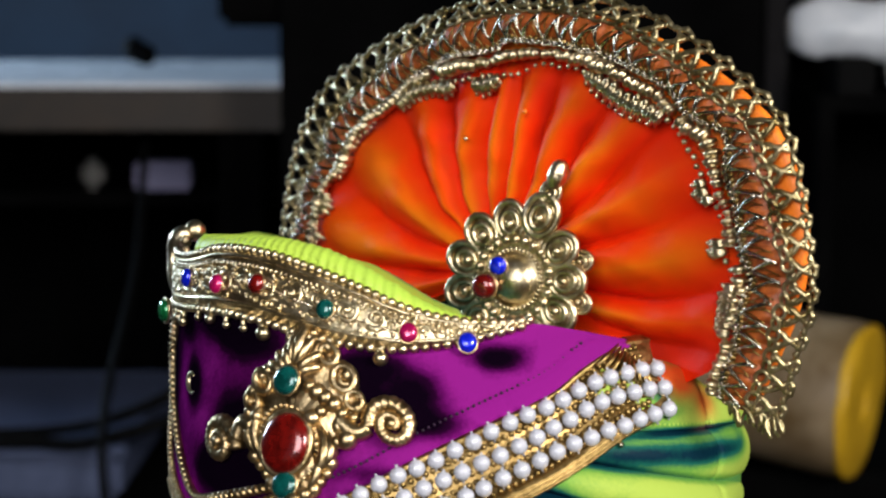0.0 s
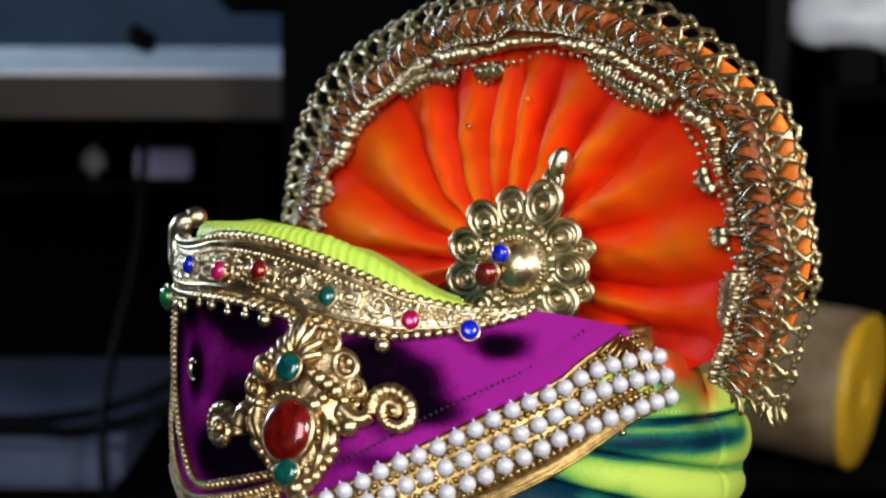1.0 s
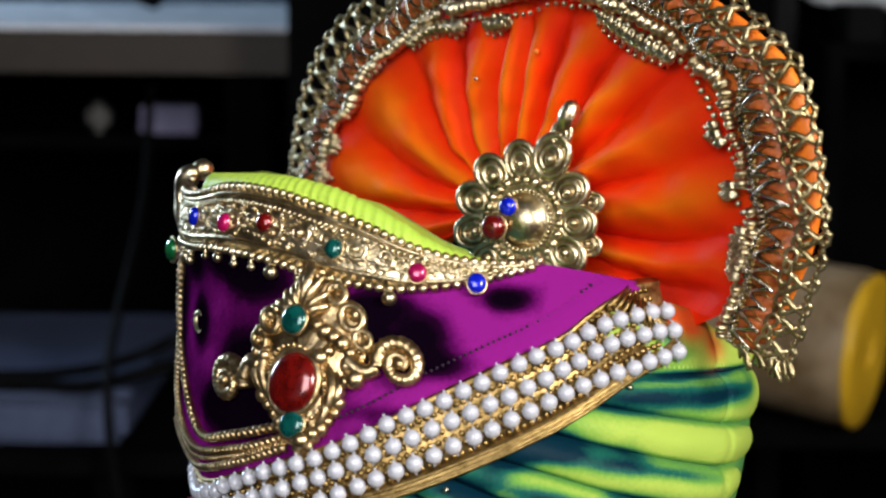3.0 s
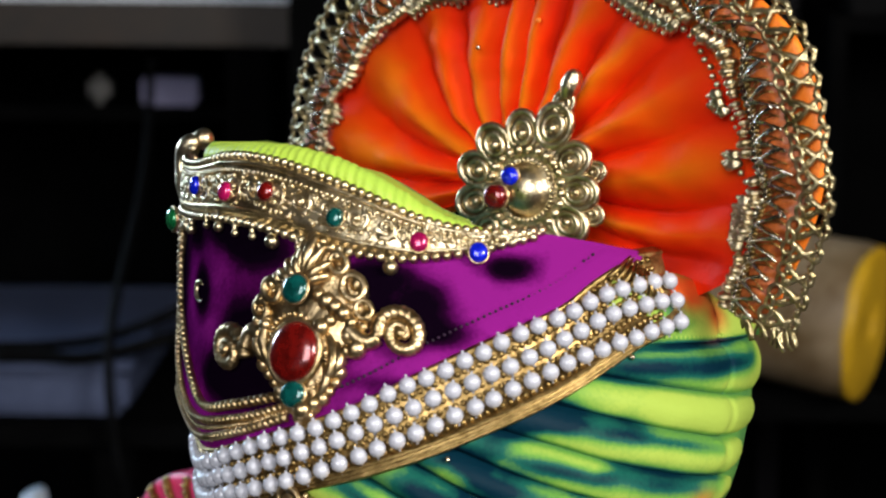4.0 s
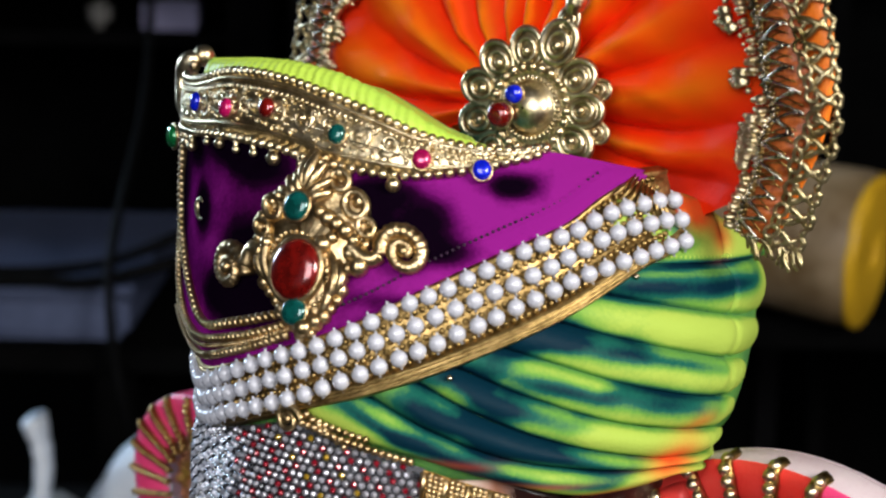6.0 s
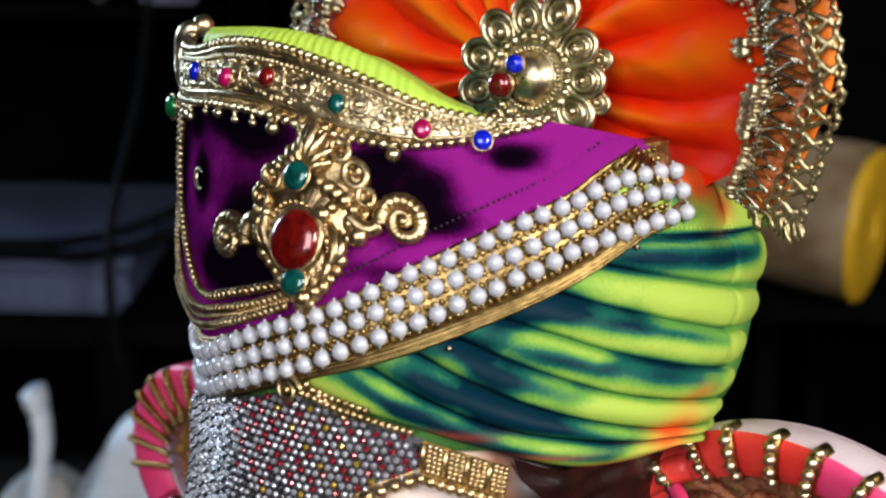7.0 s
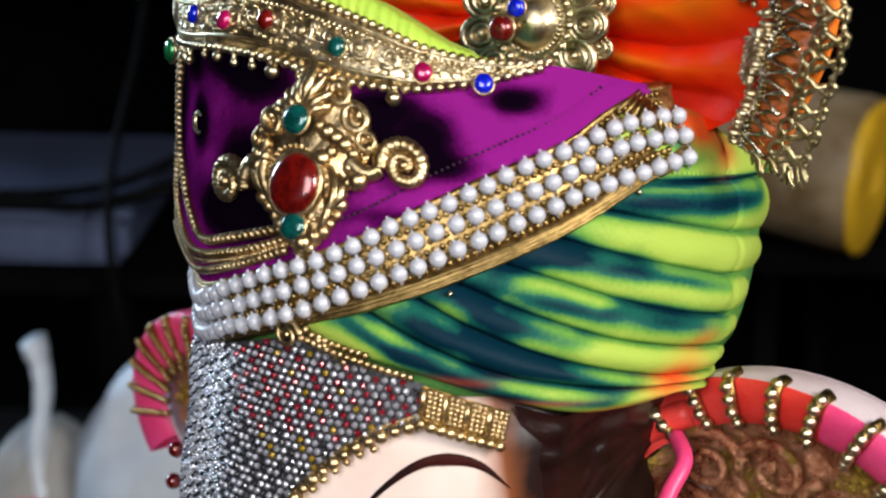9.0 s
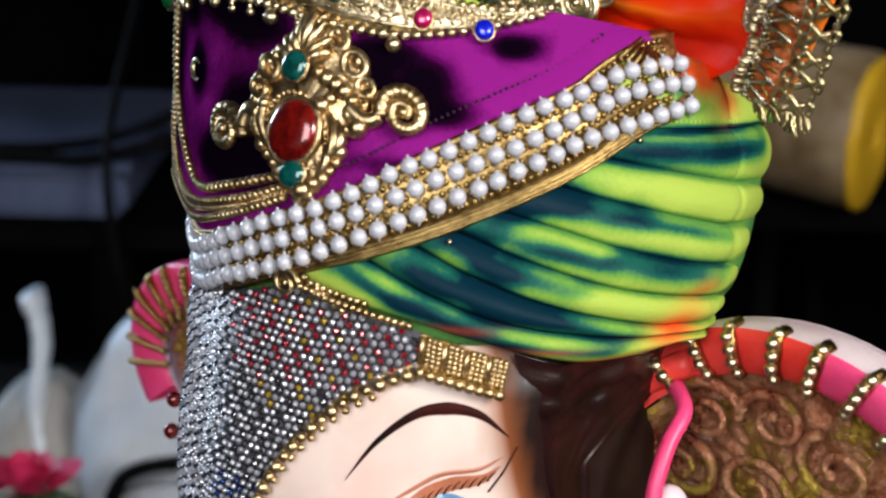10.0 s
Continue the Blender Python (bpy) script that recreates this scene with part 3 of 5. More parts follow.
for dz, r, mat, nm in ((0.0, 0.0075, "rubber", "back_rail"), (-0.016, 0.0028, "silver", "metal_edge")):
    bm = bmesh.new()
    tube(bm, spline([(-0.327, 1.62, 0.30), (-0.327, 1.62, 0.55 + dz), (-0.320, 1.62, 0.605 + dz), (-0.29, 1.62, 0.627 + dz), (-0.22, 1.62, 0.634 + dz), (-0.02, 1.62, 0.635 + dz)], 50), r, 12)
    part(nm, bm, mat, chair)
for x in (-0.325, -0.02):
    for y in (1.62, 1.30):
        bm = bmesh.new()
        tube(bm, [(x, y, 0.0), (x, y, 0.32 if y < 1.5 else 0.635 if x > -0.1 else 0.32)], 0.008, 10)
        part("leg", bm, "rubber", chair)
bm = bmesh.new()
box(bm, (0.33, 0.34, 0.03), (-0.172, 1.46, 0.32), bevel=0.008)
part("seat", bm, "rubber", chair)

flower = thing("flower", (-0.40, 1.25, 0.2), "bright pink fabric rose with green leaves", "flower")
FC = Vector((-0.312, 1.25, 0.782))
for k in range(11):
    bm = bmesh.new()
    a = k * 2.4
    r = 0.007 + 0.0030 * k
    d = Vector((math.cos(a), math.sin(a) * 0.8, 0.0))
    rows = []
    for i in range(7):
        u = i / 6
        rows.append([FC + d * (r * (0.4 + 0.9 * u ** 1.5)) + Vector((-d.y, d.x, 0)) * (v * (0.013 + 0.0016 * k) * math.sin(math.pi * (0.18 + 0.72 * u))) + Vector((0, 0, 0.026 * u - 0.012 - 0.0013 * k * u + 0.004 * noise.noise((k, u * 3, v)) + 0.003 * abs(v))) for v in np.linspace(-1, 1, 9)])
    grid(bm, rows)
    bmesh.ops.solidify(bm, geom=bm.faces[:], thickness=0.0006)
    part("petal", bm, "flower", flower)
for k in range(5):
    bm = bmesh.new()
    a = k * 1.26 + 0.5
    d = Vector((math.cos(a), math.sin(a), -0.45))
    rows = [[FC + Vector((0, 0, -0.014)) + d * (0.042 * u) + Vector((-d.y, d.x, 0)) * (v * 0.011 * math.sin(math.pi * min(1, 0.06 + 0.94 * u))) + Vector((0, 0, 0.003 * abs(v))) for v in (-1, -0.5, 0, 0.5, 1)] for u in np.linspace(0, 1, 9)]
    grid(bm, rows)
    bmesh.ops.solidify(bm, geom=bm.faces[:], thickness=0.0005)
    part("leaf", bm, "leaf", flower)
bm = bmesh.new()
tube(bm, spline([FC + Vector((0, 0, -0.01)), FC + Vector((-0.004, 0.0, -0.2)), (-0.345, 1.25, 0.30), (-0.345, 1.25, 0.0)], 20), 0.0022, 8)
part("stem", bm, "leaf", flower)

# ---------- the statue and its support ----------
TABLE = 0.78
top = thing("table", (0.02, 0.70, 0), "dark wooden work table under the statue", "table")
bm = bmesh.new()
box(bm, (0.46, 0.46, 0.04), (0.03, 0.72, TABLE - 0.02), bevel=0.004)
part("tabletop", bm, "black", top, smooth=False)
for sx in (-1, 1):
    for sy in (-1, 1):
        bm = bmesh.new()
        box(bm, (0.05, 0.05, TABLE - 0.04), (0.03 + sx * 0.19, 0.72 + sy * 0.19, (TABLE - 0.04) / 2), bevel=0.004)
        part("leg", bm, "black", top, smooth=False)

FAN_TURN = radians(48)
FE = Vector((math.cos(FAN_TURN), -math.sin(FAN_TURN), 0))
FN = Vector((-math.sin(FAN_TURN), -math.cos(FAN_TURN), 0))
UP = Vector((0, 0, 1))
SKIN, HAIR, BROW, LID, EYE_BLUE, PINK, PALE, CORAL, COPPER = range(9)
bm = bmesh.new()


def hollow(t):
    """How far the temple falls back under the turban, towards the ear."""
    k = min(1.0, max(0.0, (t - 13) / 22)) * min(1.0, max(0.0, (150 - t) / 30))
    return 0.017 * k * k * (3 - 2 * k)


# head, neck and bust as one skin down to the table
turns = np.linspace(-180, 180, 97)[:-1]
rows, uvs = [], []
for z in np.linspace(0.78, 1.165, 90):
    row, uv = [], []
    for t in turns:
        if z >= 1.02:
            p = on(t, z, -0.0025 - 0.005 * min(1.0, max(0.0, (z - 1.134) / 0.012)) - hollow(t))
        else:
            k = min(1.0, (1.02 - z) / 0.24)
            w = 0.092 + 0.05 * math.sin(k * 1.5) ** 2 - 0.012 * math.sin(math.pi * min(1, k * 3))
            p = Vector((0.002 + w * 1.15 * math.sin(radians(t)), 0.632 + 0.05 * k - w * math.cos(radians(t)), z))
        # brow ridge and eye socket on the near side of the face
        e = math.exp(-((t - 2) / 13) ** 2 - ((z - 1.1) / 0.012) ** 2)
        p -= outward(t, max(z, 1.01)) * (0.006 * e)
        row.append(p)
        edge = 9.5 + 19 * min(1, max(0, (1.148 - z) / 0.085))
        blush = math.exp(-((t - 42) / 4) ** 2) * min(1.0, max(0.0, (1.116 - z) / 0.015))
        uv.append(((min(1.0, max(0.0, (t - edge + 11) / 10.5)) if t < 100 else 1.0) * (1 - 0.06 * blush), 1.5 * blush + 0.55 * math.exp(-((t - 4) / 16) ** 2 - ((z - 1.078) / 0.010) ** 2) + 0.25 * math.exp(-((t + 14) / 6) ** 2 - ((z - 1.09) / 0.02) ** 2)))
    rows.append(row)
    uvs.append(uv)
made = grid(bm, rows, uvs, close=True, mat=SKIN)
bm.faces.new(made[-1])
bm.faces.new(made[0][::-1])


def stroke(ctrl, widths, lift, mat, n=36):
    """A painted, slightly raised stroke on the face."""
    c = spline(ctrl, n)
    w = np.interp(np.linspace(0, 1, n), np.linspace(0, 1, len(widths)), widths)
    rows = []
    for i in range(n):
        d = c[min(i + 1, n - 1)] - c[max(i - 1, 0)]
        d = np.array((d[0] * 0.00183, d[1]))
        d /= np.linalg.norm(d) + 1e-9
        side = np.array((-d[1] / 0.00183, d[0]))
        row = []
        for k in (-1, -0.5, 0, 0.5, 1):
            q = c[i] + side * w[i] * k
            e = math.exp(-((q[0] - 2) / 13) ** 2 - ((q[1] - 1.1) / 0.012) ** 2)
            row.append(on(q[0], q[1], -0.0025) + outward(q[0], q[1]) * (lift * (1 - 0.7 * k * k) - 0.006 * e))
        rows.append(row)
    grid(bm, rows, mat=mat)


stroke([(-18.5, 1.1041), (-13.6, 1.1166), (-7.4, 1.1263), (-1.7, 1.129), (4.7, 1.1271), (11.3, 1.1197)], (0.0001, 0.0009, 0.0016, 0.0021, 0.0012, 0.0001), 0.0006, BROW)
stroke([(-9.5, 1.0985), (-6.3, 1.1022), (-0.6, 1.1078), (6.4, 1.1096), (10.8, 1.1136)], (0.0004, 0.0007, 0.0008, 0.0007, 0.0002), 0.0006, LID)
stroke([(-7.0, 1.0970), (-3.0, 1.1012), (2.0, 1.1045), (7.5, 1.1064), (10.5, 1.1105)], (0.001, 0.0026, 0.0026, 0.0016, 0.0003), 0.0004, LID)
stroke([(9.0, 1.1020), (11.2, 1.1085), (13.1, 1.1168)], (0.0004, 0.0003, 0.0001), 0.0009, BROW)
stroke([(-4.0, 1.0935), (0.5, 1.098), (5.0, 1.0985)], (0.0012, 0.0036, 0.0012), 0.0009, EYE_BLUE)
for k, t in enumerate(np.linspace(-4.5, 8.5, 9)):
    base = float(np.interp(t, [-7, -3, 2, 7.5, 10.5], [1.0970, 1.1012, 1.1045, 1.1064, 1.1105])) - 0.0022
    stroke([(t, base), (t + 0.5, base + 0.0018), (t + 1.3, base + 0.0034)], (0.00035, 0.00025, 0.00008), 0.0011, BROW, 8)
HAIR_TOP = level([(0, 1.149), (6.9, 1.1462), (20, 1.1408), (30.7, 1.1396), (40, 1.1400), (49.4, 1.1385), (105, 1.118)])
# hair behind the temple, combed in shallow locks
rows = []
for i, k in enumerate(np.linspace(0, 1, 46)):
    row = []
    for t in np.linspace(0, 1, 60):
        left = 8.5 + 19 * k + 3 * math.sin(k * 3)
        turn = left + (74 - 37 * min(1.0, max(0.0, k - 0.1) * 2.6) - left) * t
        z = HAIR_TOP(turn) - 0.080 * k
        lock = 0.0034 * max(0.0, 1 - 2.4 * k) * abs(math.sin(math.pi * (k * 10 - 2.5 * (t - 0.45) ** 2))) ** 0.5 + 0.0006 * noise.noise((t * 9, k * 3, 4))
        row.append(on(turn, z, -0.0045 - hollow(turn) + min(1, t * 7) * (0.0035 * min(1, 0.3 + k * 4) + lock)))
    rows.append(row)
grid(bm, rows, mat=HAIR)


def ear(at, wide, tall, sweep, near, inner):
    """A round ear standing out from the head: pale rim, ribbed pink border and copper hollow."""
    def q(a, k, out):
        # the front of the near ear swells out to meet the head
        if near:
            s = max(0.0, min(1.0, min(a - 118, 250 - a) / 40)) * max(0.0, min(1.0, (k - 0.62) / 0.12))
            out = out + 0.014 * s * s * (3 - 2 * s)
        return Vector(at) + FE * (wide * k * math.cos(radians(a))) + UP * (tall * k * math.sin(radians(a))) + FN * out
    angles = np.linspace(*sweep, 90)
    grid(bm, [[q(a, k, o) for k, o in ((0.99, -0.017), (1.01, -0.015), (1.01, -0.004), (1.0, 0.0))] for a in angles], mat=PALE if near else PINK)
    rows = [[q(a, k, o) for k, o in ((1.0, 0.0), (0.985, 0.0012), (0.90, 0.0015), (inner + 0.06, 0.0005), (inner, -0.003))] for a in angles]
    made = grid(bm, rows, mat=PINK)
    for v in made[0]:
        for f in v.link_faces:
            f.material_index = PINK
    third = len(angles) // 2
    for r in made[third + 4:]:
        for v in r:
            for f in v.link_faces:
                if f.material_index == PINK and all(w.co.x < at[0] + 0.01 for w in f.verts) and near:
                    f.material_index = CORAL
    grid(bm, [[q(a, k, -0.003 - 0.006 * math.sin(math.pi * k) + 0.0035 * noise.noise((a * 0.12, k * 9, 2.0 + at[0]))) for k in np.linspace(inner, 0.02, 26)] for a in np.linspace(0, 360, 120)], mat=COPPER)
    grid(bm, [[q(a, k, -0.018) for k in (1.0, 0.02)] for a in np.linspace(0, 360, 60)], mat=PALE)
    return q


EAR_NEAR = ear((0.1085, 0.550, 1.0865), 0.0820, 0.0600, (-60, 200), True, 0.74)
EAR_FAR = ear((-0.116, 0.790, 1.044), 0.056, 0.047, (20, 222), False, 0.58)
# scrolls in the hollow of the near ear
for cx, cz, turns_n, r0, way, start in ((-0.40, 0.42, 1.4, 0.20, 1, 20), (-0.06, 0.50, 1.3, 0.18, -1, 200), (-0.50, 0.05, 1.4, 0.18, -1, 90), (-0.14, 0.08, 1.4, 0.21, 1, 300), (0.26, 0.36, 1.3, 0.20, 1, 120), (0.30, -0.05, 1.3, 0.20, -1, 30), (-0.36, -0.3, 1.3, 0.2, 1, 10), (0.06, -0.36, 1.3, 0.2, -1, 70), (0.52, 0.15, 1.2, 0.15, 1, 200)):
    path = []
    for s in np.linspace(0, 1, 40):
        a = radians(start + way * 360 * turns_n * s)
        r = r0 * (1 - 0.80 * s)
        path.append(EAR_NEAR(0, 0, 0) + FE * (0.082 * (cx + r * math.cos(a))) + UP * (0.06 * (cz + r * math.sin(a))) + FN * (0.0005 + 0.001 * s))
    tube(bm, path, [0.0022 - 0.0009 * s for s in np.linspace(0, 1, 40)], 8, mat=COPPER)
    ball(bm, path[-1], 0.0021, 9, 7, mat=COPPER)
# pale ridge along the front of the ear
for reach, out, thick, paint in ((0.84, 0.0130, 0.0052, CORAL),):
    tube(bm, [EAR_NEAR(0, 0, 0) + FE * (0.082 * reach * math.cos(radians(a))) + UP * (0.060 * reach * math.sin(radians(a)))
              + FN * (0.0005 + out * min(1.0, (a - 126) / 38) ** 0.8) for a in np.linspace(126, 205, 34)], thick, 12, mat=paint)
tube(bm, spline([EAR_NEAR(132, 0.75, 0.003), on(51.5, 1.1165, 0.001), on(47.0, 1.108, 0.001), on(43.8, 1.096, 0.001), on(43.0, 1.085, 0.001), on(43.5, 1.070, -0.001)], 40), 0.0028, 12, mat=PINK)
ball(bm, on(48.0, 1.088, 0.001), 0.0062, 14, 10, mat=PALE)
tagged(part("statue", bm, ["skin", "hair", "brow", "lid", "eye", "pink", "pink_pale", "coral", "copper"]),
       "painted plaster statue head with pink ears on a table", "statue")


def bead_mesh(name, r, material, u=10, v=7, nub=False):
    bm = bmesh.new()
    ball(bm, (0, 0, 0), r, u, v)
    if nub:
        tube(bm, [(0, 0, -r * 1.28), (0, 0, r * 1.28)], r * 0.16, 5)
    me = bpy.data.meshes.new(name)
    bm.to_mesh(me)
    bm.free()
    me.materials.append(MAT[material])
    me.polygons.foreach_set("use_smooth", [True] * len(me.polygons))
    return me


# gold bead bars over the pink borders of both ears
BAR_BEAD = bead_mesh("bead", 0.0024, "gold_pale", 8, 6)
DARK_BEAD = bead_mesh("bead", 0.0024, "gold_dark", 8, 6)
for q, angles, group, size, tip in ((EAR_NEAR, (149, 134, 121, 108.5, 95, 83, 69, 55, 40, 25), "gold bars on the near ear", 1.0, 0), (EAR_FAR, (78, 97, 116, 133, 149, 165, 181, 197), "gold bars on the far ear", 0.7, 1)):
    for a in angles:
        bm = bmesh.new()
        path = [q(a + 1.5 * math.sin(k * 5), k, o) for k, o in (((0.75, 0.001), (0.80, 0.003), (0.88, 0.0034), (0.96, 0.0032), (1.0, 0.002), (1.02, -0.003)), ((0.45, 0.0), (0.56, 0.0), (0.68, 0.001), (0.80, 0.0022), (0.92, 0.0026), (0.985, 0.0012)))[tip]]
        tube(bm, spline(path, 14), [0.0022 * size] * 6 + [0.0026 * size] * 8, 8, squash=0.7)
        bar = tagged(part("bead_bar", bm, "gold_dark"), "gold beaded bar across the pink ear border", "ornament", group)
        for p in even(spline(path, 30), 0.0043 * size, 0.001):
            place("bead", BAR_BEAD if tip == 0 else DARK_BEAD, bar, m=Matrix.Translation(Vector(p) + FN * 0.0016) @ Matrix.Scale(size, 4))

# ---------- the turban ----------
turban = thing("turban", (0.005, 0.64, 1.14), "painted festival turban of purple, lime and orange folds on the statue", "turban")


def spray(spots, turn, z):
    """How thick a colour was sprayed at a place: soft round spots (turn, height, reach in degrees, reach in height, strength)."""
    return sum(s * math.exp(-((turn - t) / rt) ** 2 - ((z - h) / rz) ** 2) for t, h, rt, rz, s in spots)


def streaks(lines, turn, z):
    """How thick a colour was sprayed in soft strokes."""
    most = 0.0
    for t0, z0, t1, z1, reach, strength in lines:
        dx, dy = (t1 - t0) * 0.00183, z1 - z0
        px, py = (turn - t0) * 0.00183, z - z0
        k = min(1.0, max(0.0, (px * dx + py * dy) / (dx * dx + dy * dy)))
        q = reach * (1.35 + 0.5 * noise.noise((turn * 0.09, z * 60, 2.0)))
        away = ((px - k * dx) ** 2 * 0.12 + (py - k * dy) ** 2) / q ** 2
        most += strength * (0.62 + 0.38 * math.sin(math.pi * k)) * math.exp(-away)
    return min(1.15, most) * (0.92 + 0.35 * noise.noise((turn * 0.06, z * 90, 6.0)))


bm = bmesh.new()
zs = np.linspace(1.148, 1.230, 12)
turns = np.linspace(-180, 180, 73)[:-1]
REAR_TOP = level([(-181, 1.19), (-140, 1.20), (-125, 1.228), (20, 1.226), (30, 1.226), (36, 1.228), (41.2, 1.2285), (50.1, 1.2245), (60.2, 1.2142), (75.9, 1.203), (105, 1.190), (181, 1.19)])
rows = grid(bm, [[on(t, min(z, REAR_TOP(t)), -0.005) for t in turns] for z in zs], [[(0.5, 0.0) for t in turns] for z in zs], close=True)
bm.faces.new(rows[-1])
bm.faces.new(rows[0][::-1])
part("core", bm, "green", turban)

# green folds, each between two creases that fan out to the back
CREASES = [
    [(30, 1.237), (36, 1.234), (41.2, 1.2309), (50.1, 1.2259), (60.2, 1.2156), (75.9, 1.2044), (105, 1.192)],
    [(24, 1.2115), (29, 1.2106), (39.4, 1.2085), (53.9, 1.2053), (72.4, 1.201), (105, 1.190)],
    [(14, 1.205), (21.8, 1.2022), (36.5, 1.196), (51.9, 1.1894), (61.4, 1.1857), (105, 1.170)],
    [(4, 1.199), (13, 1.1949), (30.2, 1.1862), (45.3, 1.1789), (57.4, 1.1737), (105, 1.156)],
    [(-5, 1.192), (4, 1.1877), (14.6, 1.1819), (30.8, 1.1727), (52.9, 1.1629), (105, 1.144)],
    [(-12, 1.186), (-4.2, 1.1821), (10, 1.1725), (28.1, 1.1624), (54.9, 1.1521), (105, 1.134)],
    [(-18, 1.182), (-10.7, 1.1774), (0.7, 1.1677), (15.6, 1.1588), (37.3, 1.1492), (50.3, 1.1455), (105, 1.128)],
    [(-27, 1.176), (-19.5, 1.1719), (-7.7, 1.1631), (6.1, 1.1549), (29.2, 1.1478), (49.5, 1.1428), (105, 1.124)],
    [(-33, 1.163), (-23.7, 1.1587), (-9.3, 1.1541), (6.9, 1.147), (20, 1.1417), (30.7, 1.1405), (40, 1.1412), (49.4, 1.140), (105, 1.120)],
]
# streaks of teal along the folds: from (turn, height) to (turn, height), reach, strength
TEAL = [(21, 1.2050, 64, 1.1966, 0.0034, 1.15), (8.6, 1.1925, 24.5, 1.1852, 0.0030, 1.0), (24.5, 1.1852, 50.6, 1.173, 0.0016, 0.7), (0, 1.1828, 10.5, 1.1933, 0.0042, 1.1),
        (5.1, 1.1805, 20.7, 1.1727, 0.0022, 1.0), (26, 1.1717, 48.9, 1.1613, 0.0031, 1.0), (-4.1, 1.1803, 3.3, 1.1741, 0.0030, 1.05), (1.5, 1.1725, 16, 1.1651, 0.0020, 0.85),
        (-15.3, 1.1725, -3.9, 1.1657, 0.0032, 1.05), (-2.1, 1.1658, 7.6, 1.1592, 0.0036, 1.15), (7.6, 1.1592, 27.7, 1.1481, 0.0026, 1.1), (-23.4, 1.1692, -11.4, 1.1599, 0.0020, 0.9),
        (-11.4, 1.1599, 6.6, 1.1488, 0.0024, 1.1), (6.6, 1.1488, 26.1, 1.1441, 0.0012, 0.8), (28, 1.2090, 74, 1.2025, 0.0009, 0.8), (40, 1.229, 42, 1.214, 0.0020, 0.7)]
RUST = [(42.4, 1.2268, 4, 0.0030, 0.9), (47.5, 1.2212, 4, 0.0040, 1.0), (52.4, 1.2145, 3, 0.0055, 0.9), (41, 1.1475, 6, 0.006, 0.95), (46, 1.158, 4, 0.003, 0.5), (50, 1.2245, 6, 0.003, 0.9),
        (-6, 1.1535, 8, 0.0012, 0.45), (10, 1.1462, 9, 0.0012, 0.5), (26, 1.1412, 10, 0.0014, 0.6)]
for i in range(len(CREASES) - 1):
    hi, lo = spline(CREASES[i], 110), spline(CREASES[i + 1], 110)
    pts, uvs = [], []
    for a in range(110):
        row, uv = [], []
        for b in np.linspace(0, 1, 15):
            t, z = hi[a] * (1 - b) + lo[a] * b
            seam = 0.0012 * math.exp(-((t - 53.5 - 2 * math.sin(i)) / 0.9) ** 2)
            swell = 0.0046 * max(0.0, math.sin(math.pi * (b ** 0.85))) ** 0.6
            swell += 0.0006 * noise.noise((t * 0.12, z * 70, i * 3.7))
            if i == 0:
                swell = swell * 0.7 + 0.0022
            swell -= min(1.0, max(0.0, (t - 52) / 22)) * (0.0012 + 0.0014 * i)
            row.append(on(t, z, -0.0042 + swell - seam))
            # both edges of a fold darken in the colour, as crease shade
            crease_shade = 0.35 * (max(0, 1 - b * 6) + max(0, b * 6 - 5))
            uv.append((min(1.2, streaks(TEAL, t, z) + crease_shade * 1.3 + 0.04), min(0.95, spray(RUST, t, z))))
        pts.append(row)
        uvs.append(uv)
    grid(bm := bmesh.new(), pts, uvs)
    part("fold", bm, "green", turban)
# stitched hem
bm = bmesh.new()
for t in np.arange(30, 78, 1.15):
    z = float(np.interp(t, [29, 39.4, 53.9, 72.4, 80], [1.2118, 1.2097, 1.2065, 1.2022, 1.2])) + 0.0008
    ball(bm, on(t, z, -0.0012), 0.0009, 6, 5)
part("hem_stitching", bm, "green", turban, "row of raised stitches along the hem")

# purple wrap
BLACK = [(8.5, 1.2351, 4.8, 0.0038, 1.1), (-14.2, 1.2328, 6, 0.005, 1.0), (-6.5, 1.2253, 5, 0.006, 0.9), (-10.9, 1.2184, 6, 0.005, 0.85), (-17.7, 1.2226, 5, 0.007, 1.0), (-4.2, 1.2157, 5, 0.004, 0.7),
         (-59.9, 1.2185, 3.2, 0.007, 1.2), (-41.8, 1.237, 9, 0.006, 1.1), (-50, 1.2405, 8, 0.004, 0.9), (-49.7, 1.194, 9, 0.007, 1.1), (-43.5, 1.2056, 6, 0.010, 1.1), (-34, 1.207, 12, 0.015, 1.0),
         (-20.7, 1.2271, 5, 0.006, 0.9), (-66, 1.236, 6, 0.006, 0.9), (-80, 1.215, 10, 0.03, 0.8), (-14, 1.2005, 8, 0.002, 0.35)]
bm = bmesh.new()
turns = np.linspace(-120, 35.5, 220)
pts, uvs = [], []
for t in turns:
    lo, hi = STRIP_TOP(t) - 0.003, max(PURPLE_TOP(t), STRIP_TOP(t) - 0.002)
    row, uv = [], []
    for k in np.linspace(0, 1, 40):
        z = lo + (hi - lo) * k
        w = 0.0009 * noise.noise((t * 0.06, z * 45, 1.3)) + 0.0014 * math.sin(math.pi * k)
        w -= 0.0012 * math.exp(-((z - STRIP_TOP(t) - 0.0068 + 0.0005 * math.sin(t * 5.5)) / 0.0005) ** 2) if t > -26 else 0
        row.append(on(t, z, 0.0005 + w))
        # beyond turn -18 the colour itself darkens, for the weaker light there
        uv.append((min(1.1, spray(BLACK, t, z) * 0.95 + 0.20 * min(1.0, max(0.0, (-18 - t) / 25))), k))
    pts.append(row)
    uvs.append(uv)
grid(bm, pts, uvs)
